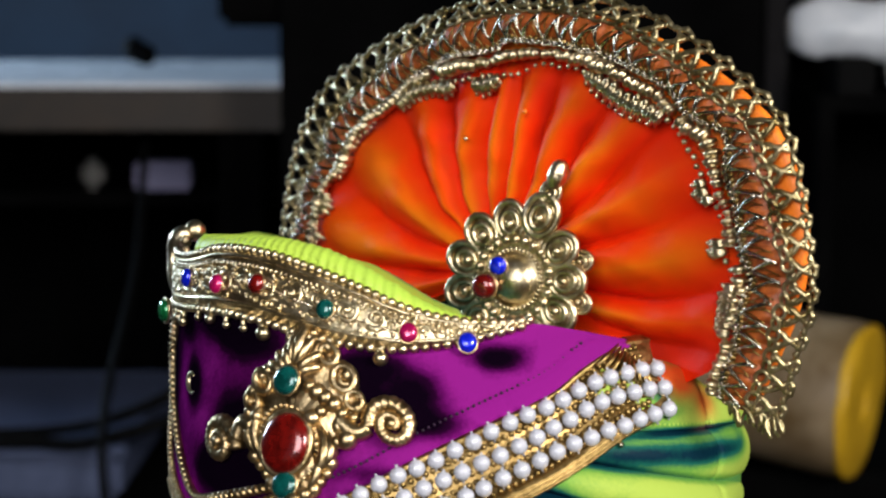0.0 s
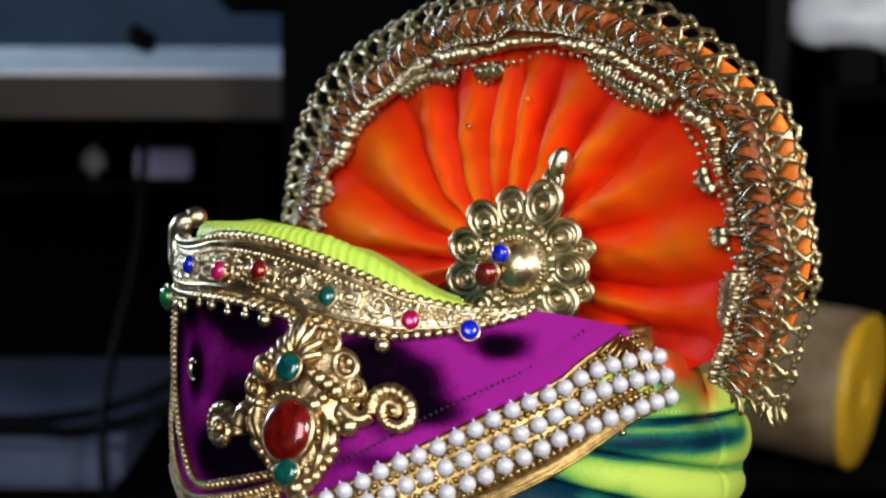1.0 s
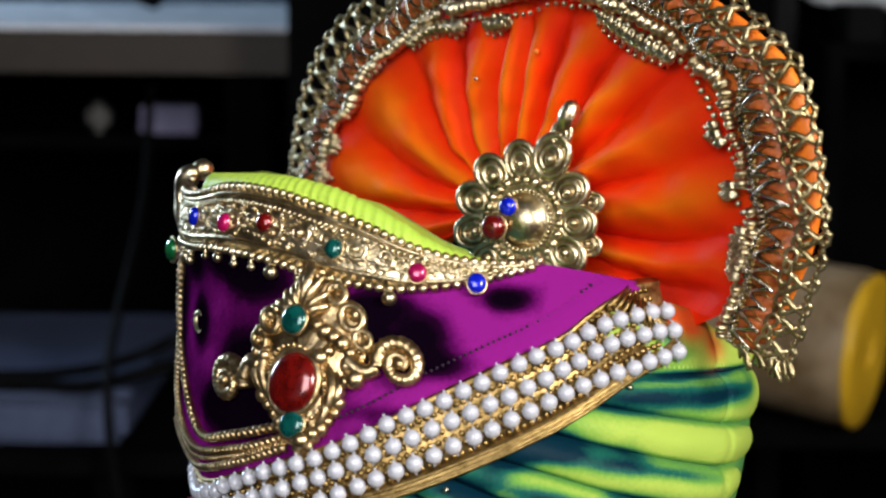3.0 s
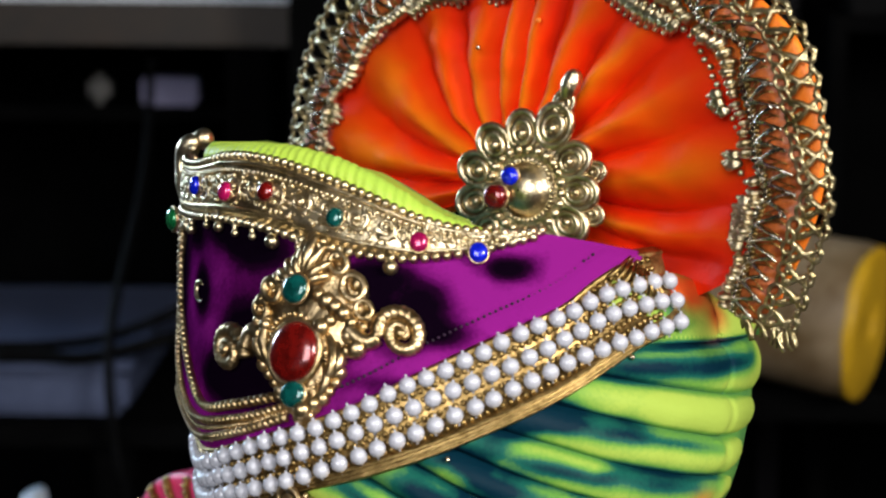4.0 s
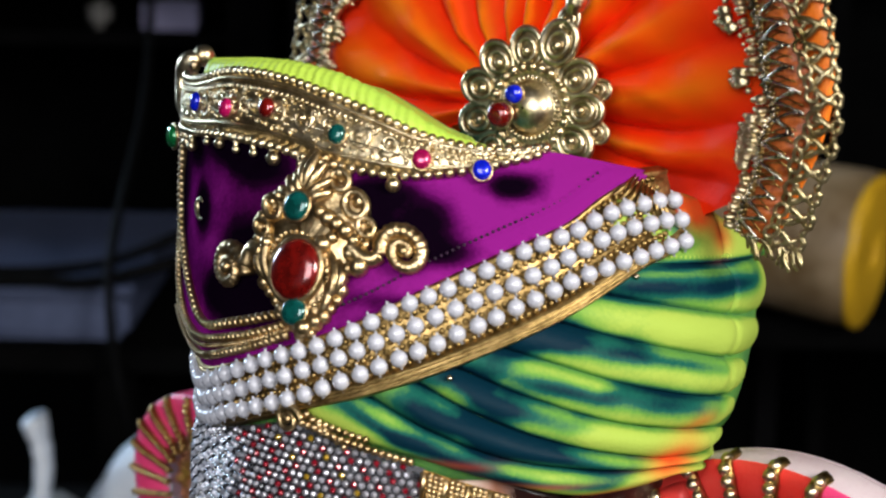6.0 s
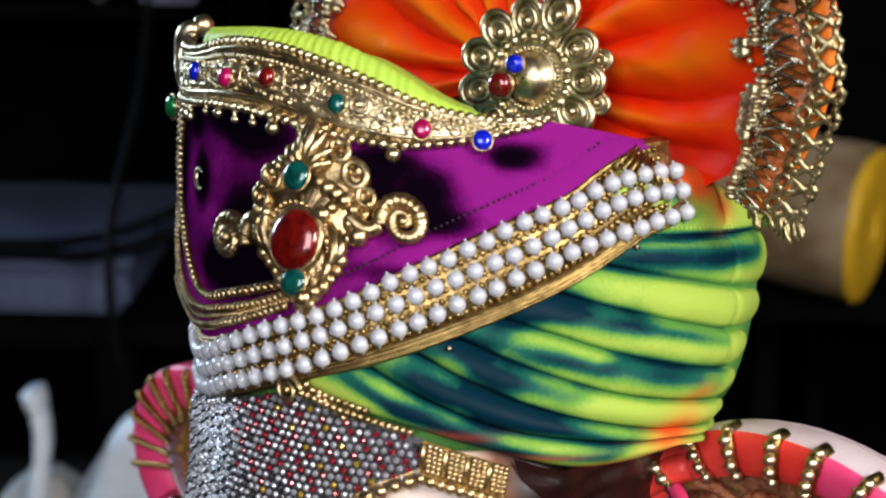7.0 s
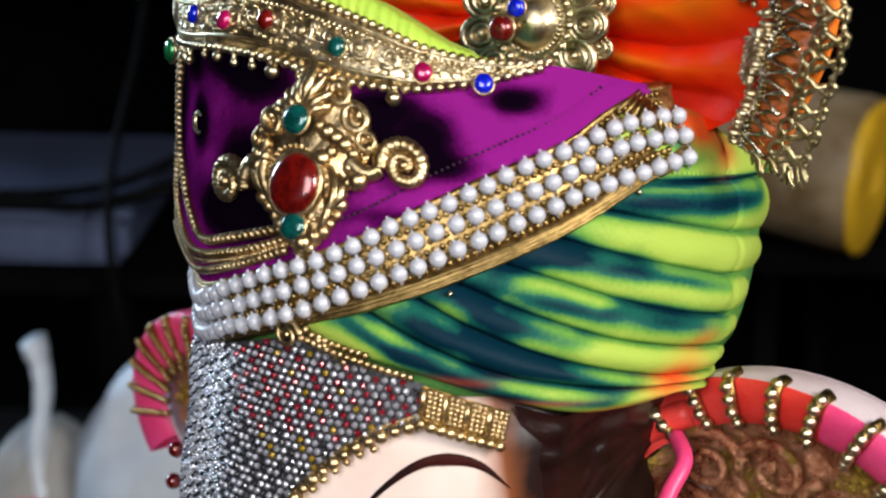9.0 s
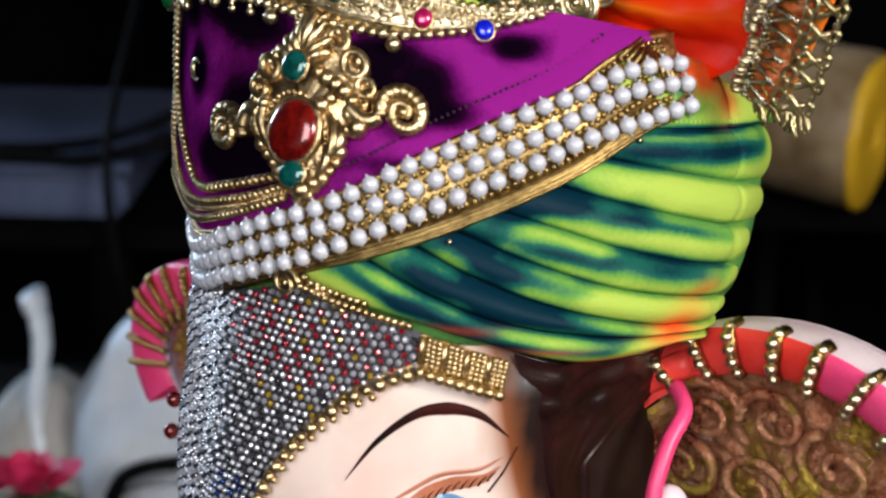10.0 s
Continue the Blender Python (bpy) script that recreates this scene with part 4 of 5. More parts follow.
part("purple_wrap", bm, "purple", turban, "violet cloth painted with black airbrushed patches and a shaded far side")
# pricked stitch lines in the wrap
bm = bmesh.new()
for t in np.arange(-24, 26, 1.05):
    ball(bm, on(t, STRIP_TOP(t) + 0.0068, 0.0012), 0.00055, 6, 4)
part("wrap_stitching", bm, "stitch", turban)

# gold strip and its pearls
bm = bmesh.new()
turns = np.linspace(-120, 41, 150)
grid(bm, [[on(t, STRIP_LOW(t) + (STRIP_TOP(t) - STRIP_LOW(t)) * k, h + 0.0003 * noise.noise((t, k * 9, 0))) for k, h in ((-0.05, -0.004), (0.0, 0.0012), (0.03, 0.0024), (0.055, 0.0024), (0.07, 0.0008), (0.085, 0.0024), (0.11, 0.0026), (0.125, 0.0008), (0.14, 0.0026), (0.17, 0.0030), (0.19, 0.0008), (0.5, 0.0010), (0.92, 0.0012), (0.97, 0.0022), (1.0, 0.0018), (1.02, -0.002))] for t in turns])
for row, k in ((0, 0.90), (1, 0.79), (2, 0.68), (3, 0.57), (4, 0.46), (5, 0.35), (6, 0.25)):
    for t in np.arange(-80 + 0.6 * (row % 2), 38, 1.3):
        z = STRIP_LOW(t) + (STRIP_TOP(t) - STRIP_LOW(t)) * k
        ball(bm, on(t, z, 0.0014), 0.00115, 6, 4)
# puckered end of the strip
for k in range(9):
    a, b = on(33 + k * 0.55, 1.2368 - 0.0008 * k, 0.002), on(27 + k * 1.4, 1.2315 - 0.0012 * k, 0.0035)
    tube(bm, [a, (a + b) / 2 + Vector((0, -0.001, 0)), b], [0.0004, 0.0009, 0.0006], 6)
pearl_trim = part("pearl_trim", bm, "strip", turban, "gold strip set with three rows of white pearls")
PEARL = bead_mesh("pearl", 0.0028, "pearl", 16, 11, True)
ROW_MARKS = [
    [(-95, 1.160), (-75, 1.1575), (-58, 1.1638), (-38.8, 1.178), (-27.3, 1.1859), (-20.6, 1.1919), (-13.6, 1.199), (-6.2, 1.2045), (1.5, 1.2107), (9.5, 1.2168), (17.9, 1.2216), (26.6, 1.2267), (35.4, 1.2284), (40.2, 1.2282)],
    [(-95, 1.154), (-75, 1.1515), (-59.4, 1.1577), (-37.9, 1.1722), (-26.2, 1.1809), (-19.1, 1.187), (-12.5, 1.1928), (-5.3, 1.199), (2.4, 1.2046), (10.6, 1.2103), (19.2, 1.2163), (27.7, 1.2212), (36.2, 1.2224), (41, 1.2221)],
    [(-95, 1.148), (-75, 1.1455), (-59.4, 1.1512), (-48.7, 1.1586), (-38.3, 1.1654), (-29.7, 1.1713), (-21.9, 1.1772), (-14.6, 1.1834), (-7.4, 1.1896), (0, 1.1956), (7.5, 1.2014), (15.3, 1.2069), (23.8, 1.2111), (32.3, 1.2138), (40.7, 1.2158)]]
for r, marks in enumerate(ROW_MARKS):
    line = [on(t, z, 0.0032) for t, z in spline(marks[::-1], 300)]
    for p in even(line, 0.00665 if r else 0.0066, 0.0002 * r):
        j = Vector((random.uniform(-1, 1), random.uniform(-1, 1), random.uniform(-1, 1))) * 0.00022
        tilt = Matrix.Rotation(random.uniform(-0.25, 0.25), 4, "Y") @ Matrix.Rotation(-0.25, 4, "Y")
        place("pearl", PEARL, pearl_trim, m=Matrix.Translation(Vector(p) + j) @ tilt)
for t, z in ((-4.4, 1.1800), (28.6, 1.2072)):
    bm = bmesh.new()
    ball(bm, on(t, z, 0.0015), 0.0010, 8, 6)
    part("loose_bead", bm, "wire", turban)

# gold band along the brim, with scrolls and bead edges
bm = bmesh.new()
turns = np.linspace(-100, 15.6, 130)


def band(t, k, h):
    lo, hi = BAND_LOW(t), BAND_TOP(t)
    return on(t, lo + (hi - lo) * k, h)


grid(bm, [[band(t, k, h) for k, h in ((0.0, -0.001), (0.03, 0.0022), (0.3, 0.0030), (0.6, 0.0030), (0.95, 0.0026), (1.0, 0.0))] for t in turns])
for p in even([band(t, 0.03, 0.0028) for t in np.linspace(-86, 15, 160)], 0.0036):
    ball(bm, p, 0.00165, 9, 7)
for p in even([band(t, 1.0, 0.0020) for t in np.linspace(-84, 16, 160)], 0.0031):
    ball(bm, p, 0.0017, 9, 7)
for p in even([band(t, 0.78, 0.0030) for t in np.linspace(-84, 14, 160)], 0.0021):
    ball(bm, p, 0.0010, 7, 5)
tube(bm, [band(t, 0.90, 0.0030) for t in np.linspace(-84, 15, 90)], 0.0007, 7)
tube(bm, [band(t, 0.22, 0.0034) for t in np.linspace(-84, 13, 90)], 0.0007, 7)


def curl(bm, lay, a, b, r, turns_n, start, turn_way, thick, h=0.001, mat=0, n=30, tail=0.2):
    """A tapered spiral scroll laid on the surface."""
    path = []
    for s in np.linspace(0, 1, n):
        ang = radians(start + turn_way * 360 * turns_n * s)
        rr = r * (1 - (1 - tail) * s)
        path.append(lay(a + rr * math.cos(ang), b + rr * math.sin(ang), h + thick * 0.7 * s))
    tube(bm, path, [thick * (1 - 0.45 * s) for s in np.linspace(0, 1, n)], 8, mat=mat)
    ball(bm, lay(a, b, h + thick * 0.6), thick * 1.15, 8, 6, mat=mat)


for i, t in enumerate(np.arange(-74, 4, 5.6)):
    room = (BAND_TOP(t) - BAND_LOW(t))
    lay = wrapped(t, BAND_LOW(t) + room * 0.5)
    if room > 0.009:
        curl(bm, lay, 0, 0, min(0.0042, room * 0.22), 1.2, 40 + 180 * (i % 2), 1 if i % 2 else -1, 0.0010, 0.0032)
        curl(bm, lay, 0.0052, -0.0022 if i % 2 else 0.0016, 0.0024, 1.0, 200, -1, 0.0007, 0.0032, n=20)
        for k in range(4):
            ball(bm, lay(0.0045 * math.cos(k * 1.7 + i), 0.0038 * math.sin(k * 1.7 + i), 0.0034), 0.0008, 6, 5)
for i in range(420):
    t, k = random.uniform(-84, 12), random.uniform(0.26, 0.74)
    ball(bm, band(t, k, 0.0030), random.uniform(0.0005, 0.0012), 6, 5)
# drops under the band
for t, z, r in ((-12.1, 1.2352, 0.0026), (-66.5, 1.2368, 0.0020), (-51.7, 1.2412, 0.0019), (-36.0, 1.2398, 0.0026), (-72, 1.2366, 0.002), (-57, 1.2405, 0.0014), (-30, 1.2392, 0.0014), (-46, 1.2405, 0.0014), (-41, 1.2405, 0.0014)):
    ball(bm, on(t, z, 0.0028), r, 10, 8)
    tube(bm, [on(t - 0.5, z + 0.005, 0.002), on(t, z, 0.003)], [0.001, r * 0.7], 7)
brim_band = part("brim_band", bm, "gold_pale", turban, "embossed gold band with scrolls and beaded edges")


def stone(name, material, at, out, rx, ry, parent, dome=0.55, setting="gold"):
    """A cabochon in a thin metal ring."""
    q = out.to_track_quat("Z", "Y").to_matrix().to_4x4()
    m = Matrix.Translation(at) @ q
    bm = bmesh.new()
    rows = [[m @ Vector((rx * math.cos(t) * k, ry * math.sin(t) * k, dome * rx * h)) for t in np.linspace(0, 2 * math.pi, 29)[:-1]] for k, h in ((1.0, -0.3), (1.0, 0.15), (0.96, 0.42), (0.86, 0.66), (0.68, 0.86), (0.42, 0.97), (0.15, 1.0))]
    made = grid(bm, rows, close=True)
    bm.faces.new(made[-1])
    gem = part(name, bm, material, parent)
    bm = bmesh.new()
    tube(bm, [m @ Vector((rx * 1.04 * math.cos(t), ry * 1.04 * math.sin(t), 0)) for t in np.linspace(0, 2 * math.pi, 29)[:-1]], rx * 0.13, 7, closed=True)
    part("setting", bm, setting, parent)
    return gem


for mat, t, z in (("blue_gem", -60.9, 1.2527), ("pink_gem", -47.9, 1.2534), ("red_gem", -36.6, 1.2554), ("green_gem", -21.7, 1.2494), ("pink_gem", -6.5, 1.2433), ("blue_gem", 3.7, 1.2405)):
    stone("gemstone", mat, on(t, z, 0.0042), outward(t, z), 0.0031, 0.0034, brim_band, 0.8)
# foremost stone, seen edge on
bm = bmesh.new()
tube(bm, [Vector((-0.1005, 0.672, 1.2312)), Vector((-0.1055, 0.672, 1.2315))], [0.0034, 0.0026], 12)
part("stone_mount", bm, "gold", brim_band)
stone("gemstone", "emerald", Vector((-0.1062, 0.671, 1.2320)), Vector((-0.90, -0.44, 0.05)).normalized(), 0.0044, 0.0044, brim_band, 0.6)
# stray glue threads between the stones
for a, b in (((-36.0, 1.2550), (-24.0, 1.2503)), ((-19.5, 1.2482), (-8.5, 1.2438))):
    bm = bmesh.new()
    tube(bm, [on(*a, 0.0052), on((a[0] + b[0]) / 2, (a[1] + b[1]) / 2 + 0.0004, 0.0062), on(*b, 0.0052)], 0.00016, 5)
    part("glue_thread", bm, "wire", brim_band)

# gold finial at the front point of the brim
bm = bmesh.new()
tube(bm, spline([(-0.0985, 0.686, 1.2605), (-0.1035, 0.688, 1.257), (-0.1052, 0.688, 1.250), (-0.1048, 0.684, 1.243), (-0.1015, 0.678, 1.235)], 24), [0.0024, 0.003, 0.0036, 0.0038, 0.004, 0.004, 0.0038, 0.0036, 0.0034, 0.0032, 0.003, 0.003, 0.0028, 0.0026, 0.0026, 0.0026, 0.0026, 0.0026, 0.0026, 0.0024, 0.0024, 0.0022, 0.002, 0.0018], 10)
ball(bm, (-0.0968, 0.688, 1.2606), 0.0042, 14, 10)
ball(bm, (-0.1018, 0.688, 1.2565), 0.0034, 12, 9)
for k in range(6):
    ball(bm, (-0.1000 + 0.0008 * k, 0.682 - 0.003 * k, 1.2575 - 0.0036 * k), 0.0017, 9, 7)
part("finial", bm, "gold_pale", turban, "gold scroll and ball at the front point")

# lime roll of the brim and the hollow behind it
BRIM_TOP = level([(-130, 1.262), (-90, 1.263), (-66, 1.2668), (-42.6, 1.2705), (-29.7, 1.2698), (-19.9, 1.2661), (-11.2, 1.2598), (-2.9, 1.2521), (5.1, 1.2475), (14, 1.2455), (40, 1.24)])
bm = bmesh.new()
pts, uvs = [], []
for i, t in enumerate(np.linspace(-66, 12, 220)):
    fade = min(1.0, (12 - t) / 14) * min(1.0, (t + 67) / 4)
    r = 0.0055 * max(0.15, fade) + (0.00016 * math.sin(t * 3.4 + 2 * noise.noise((t * 0.2, 0, 0))) + 0.0004 * noise.noise((t * 0.4, 3, 0))) * fade
    c, o = on(t, BRIM_TOP(t) - 0.0055 * max(0.15, fade) - 0.0006, -0.0045), outward(t, BRIM_TOP(t))
    o = Vector((o.x, o.y, 0)).normalized()
    pts.append([c + (o * math.cos(a) + UP * math.sin(a)) * r for a in np.linspace(-0.9, 4.2, 18)])
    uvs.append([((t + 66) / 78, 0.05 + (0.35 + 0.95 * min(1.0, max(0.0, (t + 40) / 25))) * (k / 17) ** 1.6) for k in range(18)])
grid(bm, pts, uvs)
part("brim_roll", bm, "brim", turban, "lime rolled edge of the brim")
bm = bmesh.new()
pts, uvs = [], []
for t in np.linspace(-180, 180, 121)[:-1]:
    z = BRIM_TOP(t) - 0.024 * min(1, max(0, (t - 4) / 10)) if -125 < t < 30 else REAR_TOP(t) - 0.008
    k2 = 1.0 if -125 < t < 30 else 0.0
    row = []
    for k in np.linspace(0, 1, 16):
        p = on(t, z - 0.0035 * min(1, max(0, (-18 - t) / 14)), -0.008) * (1 - k) + Vector((0.005, 0.690, 1.228 if k2 else 1.205)) * k
        row.append(p + UP * (0.0035 * math.sin(math.pi * min(1, k * 2.2)) * k2 - 0.002 - 0.004 * k))
    pts.append(row)
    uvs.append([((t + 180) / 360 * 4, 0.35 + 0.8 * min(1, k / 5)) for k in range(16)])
grid(bm, pts + [pts[0]], uvs + [uvs[0]])
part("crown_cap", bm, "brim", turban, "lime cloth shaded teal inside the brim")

# twisted gold ropes below and beside the brooch
for marks, r in (([(-88, 1.242), (-82.3, 1.2243), (-74.9, 1.2057), (-63.5, 1.1895), (-56.3, 1.1832), (-46.4, 1.1872), (-34.6, 1.1935)], 0.0022),
                 ([(-86, 1.2040), (-74, 1.186), (-61.5, 1.1776), (-44.7, 1.1837), (-33.1, 1.191)], 0.0019), ([(-80, 1.178), (-70, 1.173), (-59.5, 1.1718), (-44.6, 1.1796), (-33.1, 1.1878)], 0.0019),
                 ([(-80, 1.182), (-70, 1.1772), (-60.5, 1.1748), (-44.6, 1.1816), (-33.1, 1.1894)], 0.0011)):
    line = [on(t, z, 0.0022) for t, z in spline(marks, 160)]
    bm = bmesh.new()
    tube(bm, line, r * 0.7, 7)
    for i, p in enumerate(even(line, r * 1.25)):
        ball(bm, p, r, 7, 5, m=Matrix.Rotation(0.6, 4, "Y") @ Matrix.Diagonal((1.1, 1, 0.62, 1)))
    part("rope_trim", bm, "gold", turban, "twisted gold rope trim")

# large brooch
lay = wrapped(-30.6, 1.2072)
bm = bmesh.new()


def mm(a, b, h):
    return lay(a * 0.001, b * 0.001, h * 0.001)


outline = spline([(7.3, 35.2), (0.7, 28), (-6.7, 22), (-14, 16), (-18.0, 5), (-15.5, -6), (-6.4, -14.6), (1.5, -20.5), (8, -14), (12.9, -8), (16, 0), (25, 11.5), (24.0, 19), (18.7, 27), (13, 33.0), (7.3, 35.2)], 140)[:-1]
mid = np.array((1.5, 6.0))
rows = []
for k, h in ((1.0, 0.0), (1.01, 1.6), (0.95, 2.6), (0.84, 2.4), (0.66, 3.4), (0.4, 4.2), (0.05, 4.2)):
    row = []
    for i, q in enumerate(outline):
        lobe = 1 + 0.030 * math.sin(i * 2 * math.pi / 139 * 15) * (k > 0.7)
        x, y = mid + (q - mid) * k * lobe
        row.append(mm(x, y, h + 0.5 * noise.noise((x * 0.35, y * 0.35, 0)) * (h > 2)))
    rows.append(row)
grid(bm, rows, close=True)
# rolled, scalloped rim
for i, q in enumerate(even([tuple(mid + (q - mid) * 0.97) for q in outline], 3.4)):
    big = 1.9 if i % 3 else 2.6
    ball(bm, mm(q[0], q[1], 2.4), 0.001 * big, 10, 8)
# feathered crest over the green stone
for tip, wide in (((8.6, 35.0), 2.0), ((5.0, 33.6), 1.9), ((1.8, 29.8), 2.0), ((-2.6, 26.6), 1.9), ((-6.4, 23.0), 1.8), ((11.8, 32.4), 1.7), ((13.6, 27.4), 1.8), ((12.8, 23.2), 1.8)):
    a, b = np.array((2.2, 19.0)), np.array(tip)
    tube(bm, [mm(*(a + (b - a) * k), 3.6 + 2.2 * math.sin(math.pi * k)) for k in np.linspace(0.2, 1, 10)], [0.001 * wide * (0.35 + 0.75 * math.sin(math.pi * (0.15 + 0.75 * k))) for k in np.linspace(0, 1, 10)], 9)
# open rings on the shoulders
for x, y, r in ((-9.8, 16.9, 3.3), (-14.6, 10.6, 2.7), (20.6, 20.2, 3.7), (15.9, 27.0, 3.0), (23.6, 13.8, 2.7), (-5.2, 20.6, 2.2)):
    tube(bm, [mm(x + r * math.cos(t), y + r * math.sin(t), 3.6) for t in np.linspace(0, 2 * math.pi, 19)[:-1]], r * 0.00042, 8, closed=True)
    ball(bm, mm(x, y, 2.6), r * 0.0003, 8, 6)
# diagonal row of knuckles, the dome beside the red stone and the nuts of the side arm
for x, y, r in ((8.6, 17.0, 2.5), (11.2, 15.4, 3.0), (14.0, 13.9, 2.8), (16.8, 12.2, 2.9), (19.4, 9.6, 2.4), (9.0, 7.6, 3.1), (12.2, 9.8, 2.3), (17.6, 5.6, 2.2), (20.3, 2.0, 3.4), (17.0, 1.2, 2.3), (-12.6, 6.0, 2.2), (1.8, -17.6, 3.2), (5.6, -15.2, 2.4), (-2.4, -16.0, 2.2)):
    ball(bm, mm(x, y, 4.0), r * 0.001, 11, 8)
# curved leaves down both sides of the red stone
for x0, bow, y0, y1, r in ((10.6, 2.6, 6.0, -11.0, 1.8), (13.4, 2.0, 3.5, -8.0, 1.5), (8.6, 2.2, -2.0, -14.5, 1.4), (-11.6, -2.4, 9.0, -9.0, 1.7), (-14.4, -2.2, 5.0, -6.5, 1.6)):
    tube(bm, [mm(x0 + bow * math.sin(math.pi * k) - 3.4 * np.sign(bow) * k ** 2, y0 + (y1 - y0) * k, 3.2 + 1.2 * math.sin(math.pi * k)) for k in np.linspace(0, 1, 16)], [0.001 * r * (0.4 + 0.75 * math.sin(math.pi * k)) for k in np.linspace(0.08, 0.95, 16)], 9)
# ring of small beads round the red stone
for a in np.linspace(0, 2 * math.pi, 33)[:-1]:
    ball(bm, mm(-0.6 + 10.6 * math.cos(a), -0.9 + 11.4 * math.sin(a), 4.2), 0.0009, 7, 5)


def ram_scroll(x, y, way, size):
    """A ribbed side scroll like a snail shell, with its arm to the middle."""
    path, rad = [], []
    for s in np.linspace(0, 1, 90):
        ang = radians(190 - 610 * s)
        r = size * (1 - 0.84 * s ** 0.9)
        path.append(mm(x + way * r * math.cos(ang), y + r * math.sin(ang), 2.8 + 2.4 * s))
        rad.append(0.0030 * (1 - 0.62 * s) * (1 + 0.09 * math.sin(s * 190)))
    tube(bm, path, rad, 9)
    for s in np.linspace(0.08, 0.50, 19):
        ang = radians(190 - 610 * s)
        r = size * (1 - 0.84 * s ** 0.9)
        a, b = [mm(x + way * r * q * math.cos(ang), y + r * q * math.sin(ang), h) for q, h in ((0.78, 4.6), (1.30, 3.4))]
        tube(bm, [a, (a + b) / 2 + (a - on(-30, a.z, -0.02)).normalized() * 0.0012, b], [0.0004, 0.0008, 0.0009], 6)
    ball(bm, mm(x, y, 5.0), 0.0019, 10, 8)


ram_scroll(35.0, 7.2, 1, 7.6)
ram_scroll(-30.0, -4.0, -1, 7.4)
for arm in ([(27.4, 6.2), (24.5, 4.6), (21.0, 5.2), (17.5, 8.0)], [(-22.6, -2.4), (-20.6, 1.8), (-18.4, 3.6), (-14.5, 2.6)]):
    tube(bm, [mm(a, b, 3.2) for a, b in spline(arm, 14)], np.linspace(0.0027, 0.0030, 14), 9)
brooch = part("brooch", bm, "gold", turban, "large gold scrollwork brooch")
stone("gemstone", "red_gem", mm(-0.6, -0.9, 5.0), outward(-31, 1.2055), 0.0090, 0.0100, brooch, 0.42)
stone("gemstone", "green_gem", mm(2.0, 17.6, 7.4), outward(-31, 1.226), 0.0046, 0.0048, brooch, 0.45)
stone("gemstone", "green_gem", mm(-1.2, -13.4, 5.0), outward(-32.6, 1.1945), 0.0046, 0.0044, brooch, 0.45)
bm = bmesh.new()
lay2 = wrapped(-61.1, 1.2176)
tube(bm, [lay2(0.0030 * math.cos(a), 0.0032 * math.sin(a), 0.0018) for a in np.linspace(0.8, 5.5, 20)], [0.0002 + 0.0010 * math.sin(math.pi * k) for k in np.linspace(0, 1, 20)], 8)
part("crescent", bm, "gold_pale", turban, "small gold crescent")

# swirl at the low point of the pearl strip
lay3 = wrapped(-32.9, 1.1622)
bm = bmesh.new()
curl(bm, lay3, 0, 0, 0.0046, 1.6, 0, 1, 0.0012, 0.003)
clasp = part("swirl_clasp", bm, "gold", turban, "small gold swirl clasp")
CLASP_BEAD = bead_mesh("bead", 0.0012, "gold", 7, 5)
for k in range(14):
    place("bead", CLASP_BEAD, clasp, m=Matrix.Translation(lay3(-0.007 - 0.0026 * k, 0.0018 - 0.0006 * k, 0.002)))
for k in range(7):
    place("bead", CLASP_BEAD, clasp, m=Matrix.Translation(lay3(0.006 + 0.0022 * k, 0.0025 - 0.0013 * k, 0.002)))

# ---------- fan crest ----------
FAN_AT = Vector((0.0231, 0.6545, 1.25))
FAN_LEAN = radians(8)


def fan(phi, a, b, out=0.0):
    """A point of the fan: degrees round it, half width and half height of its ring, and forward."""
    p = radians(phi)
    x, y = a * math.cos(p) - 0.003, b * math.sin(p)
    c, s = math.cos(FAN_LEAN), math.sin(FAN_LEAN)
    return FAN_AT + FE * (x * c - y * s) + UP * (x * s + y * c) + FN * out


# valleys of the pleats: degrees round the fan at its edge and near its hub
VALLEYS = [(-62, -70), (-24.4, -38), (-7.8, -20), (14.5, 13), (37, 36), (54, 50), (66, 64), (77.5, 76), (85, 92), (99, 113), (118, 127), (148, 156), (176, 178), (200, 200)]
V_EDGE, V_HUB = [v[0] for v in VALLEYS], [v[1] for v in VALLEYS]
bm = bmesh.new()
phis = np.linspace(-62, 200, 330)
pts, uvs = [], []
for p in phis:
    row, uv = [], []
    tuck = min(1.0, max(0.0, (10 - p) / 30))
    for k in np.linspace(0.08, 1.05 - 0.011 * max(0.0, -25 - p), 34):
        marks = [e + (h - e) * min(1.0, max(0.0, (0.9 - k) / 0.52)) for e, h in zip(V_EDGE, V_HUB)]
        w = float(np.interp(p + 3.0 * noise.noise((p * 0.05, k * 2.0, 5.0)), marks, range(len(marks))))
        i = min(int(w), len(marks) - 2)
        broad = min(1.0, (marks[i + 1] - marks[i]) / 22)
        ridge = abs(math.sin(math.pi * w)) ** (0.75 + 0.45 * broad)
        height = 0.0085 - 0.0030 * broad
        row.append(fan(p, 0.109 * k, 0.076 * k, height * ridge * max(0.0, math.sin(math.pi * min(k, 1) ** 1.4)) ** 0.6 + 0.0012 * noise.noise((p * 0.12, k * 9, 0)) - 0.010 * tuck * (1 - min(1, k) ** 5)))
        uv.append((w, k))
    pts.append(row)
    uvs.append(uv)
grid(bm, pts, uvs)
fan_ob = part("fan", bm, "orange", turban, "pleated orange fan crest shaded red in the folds")
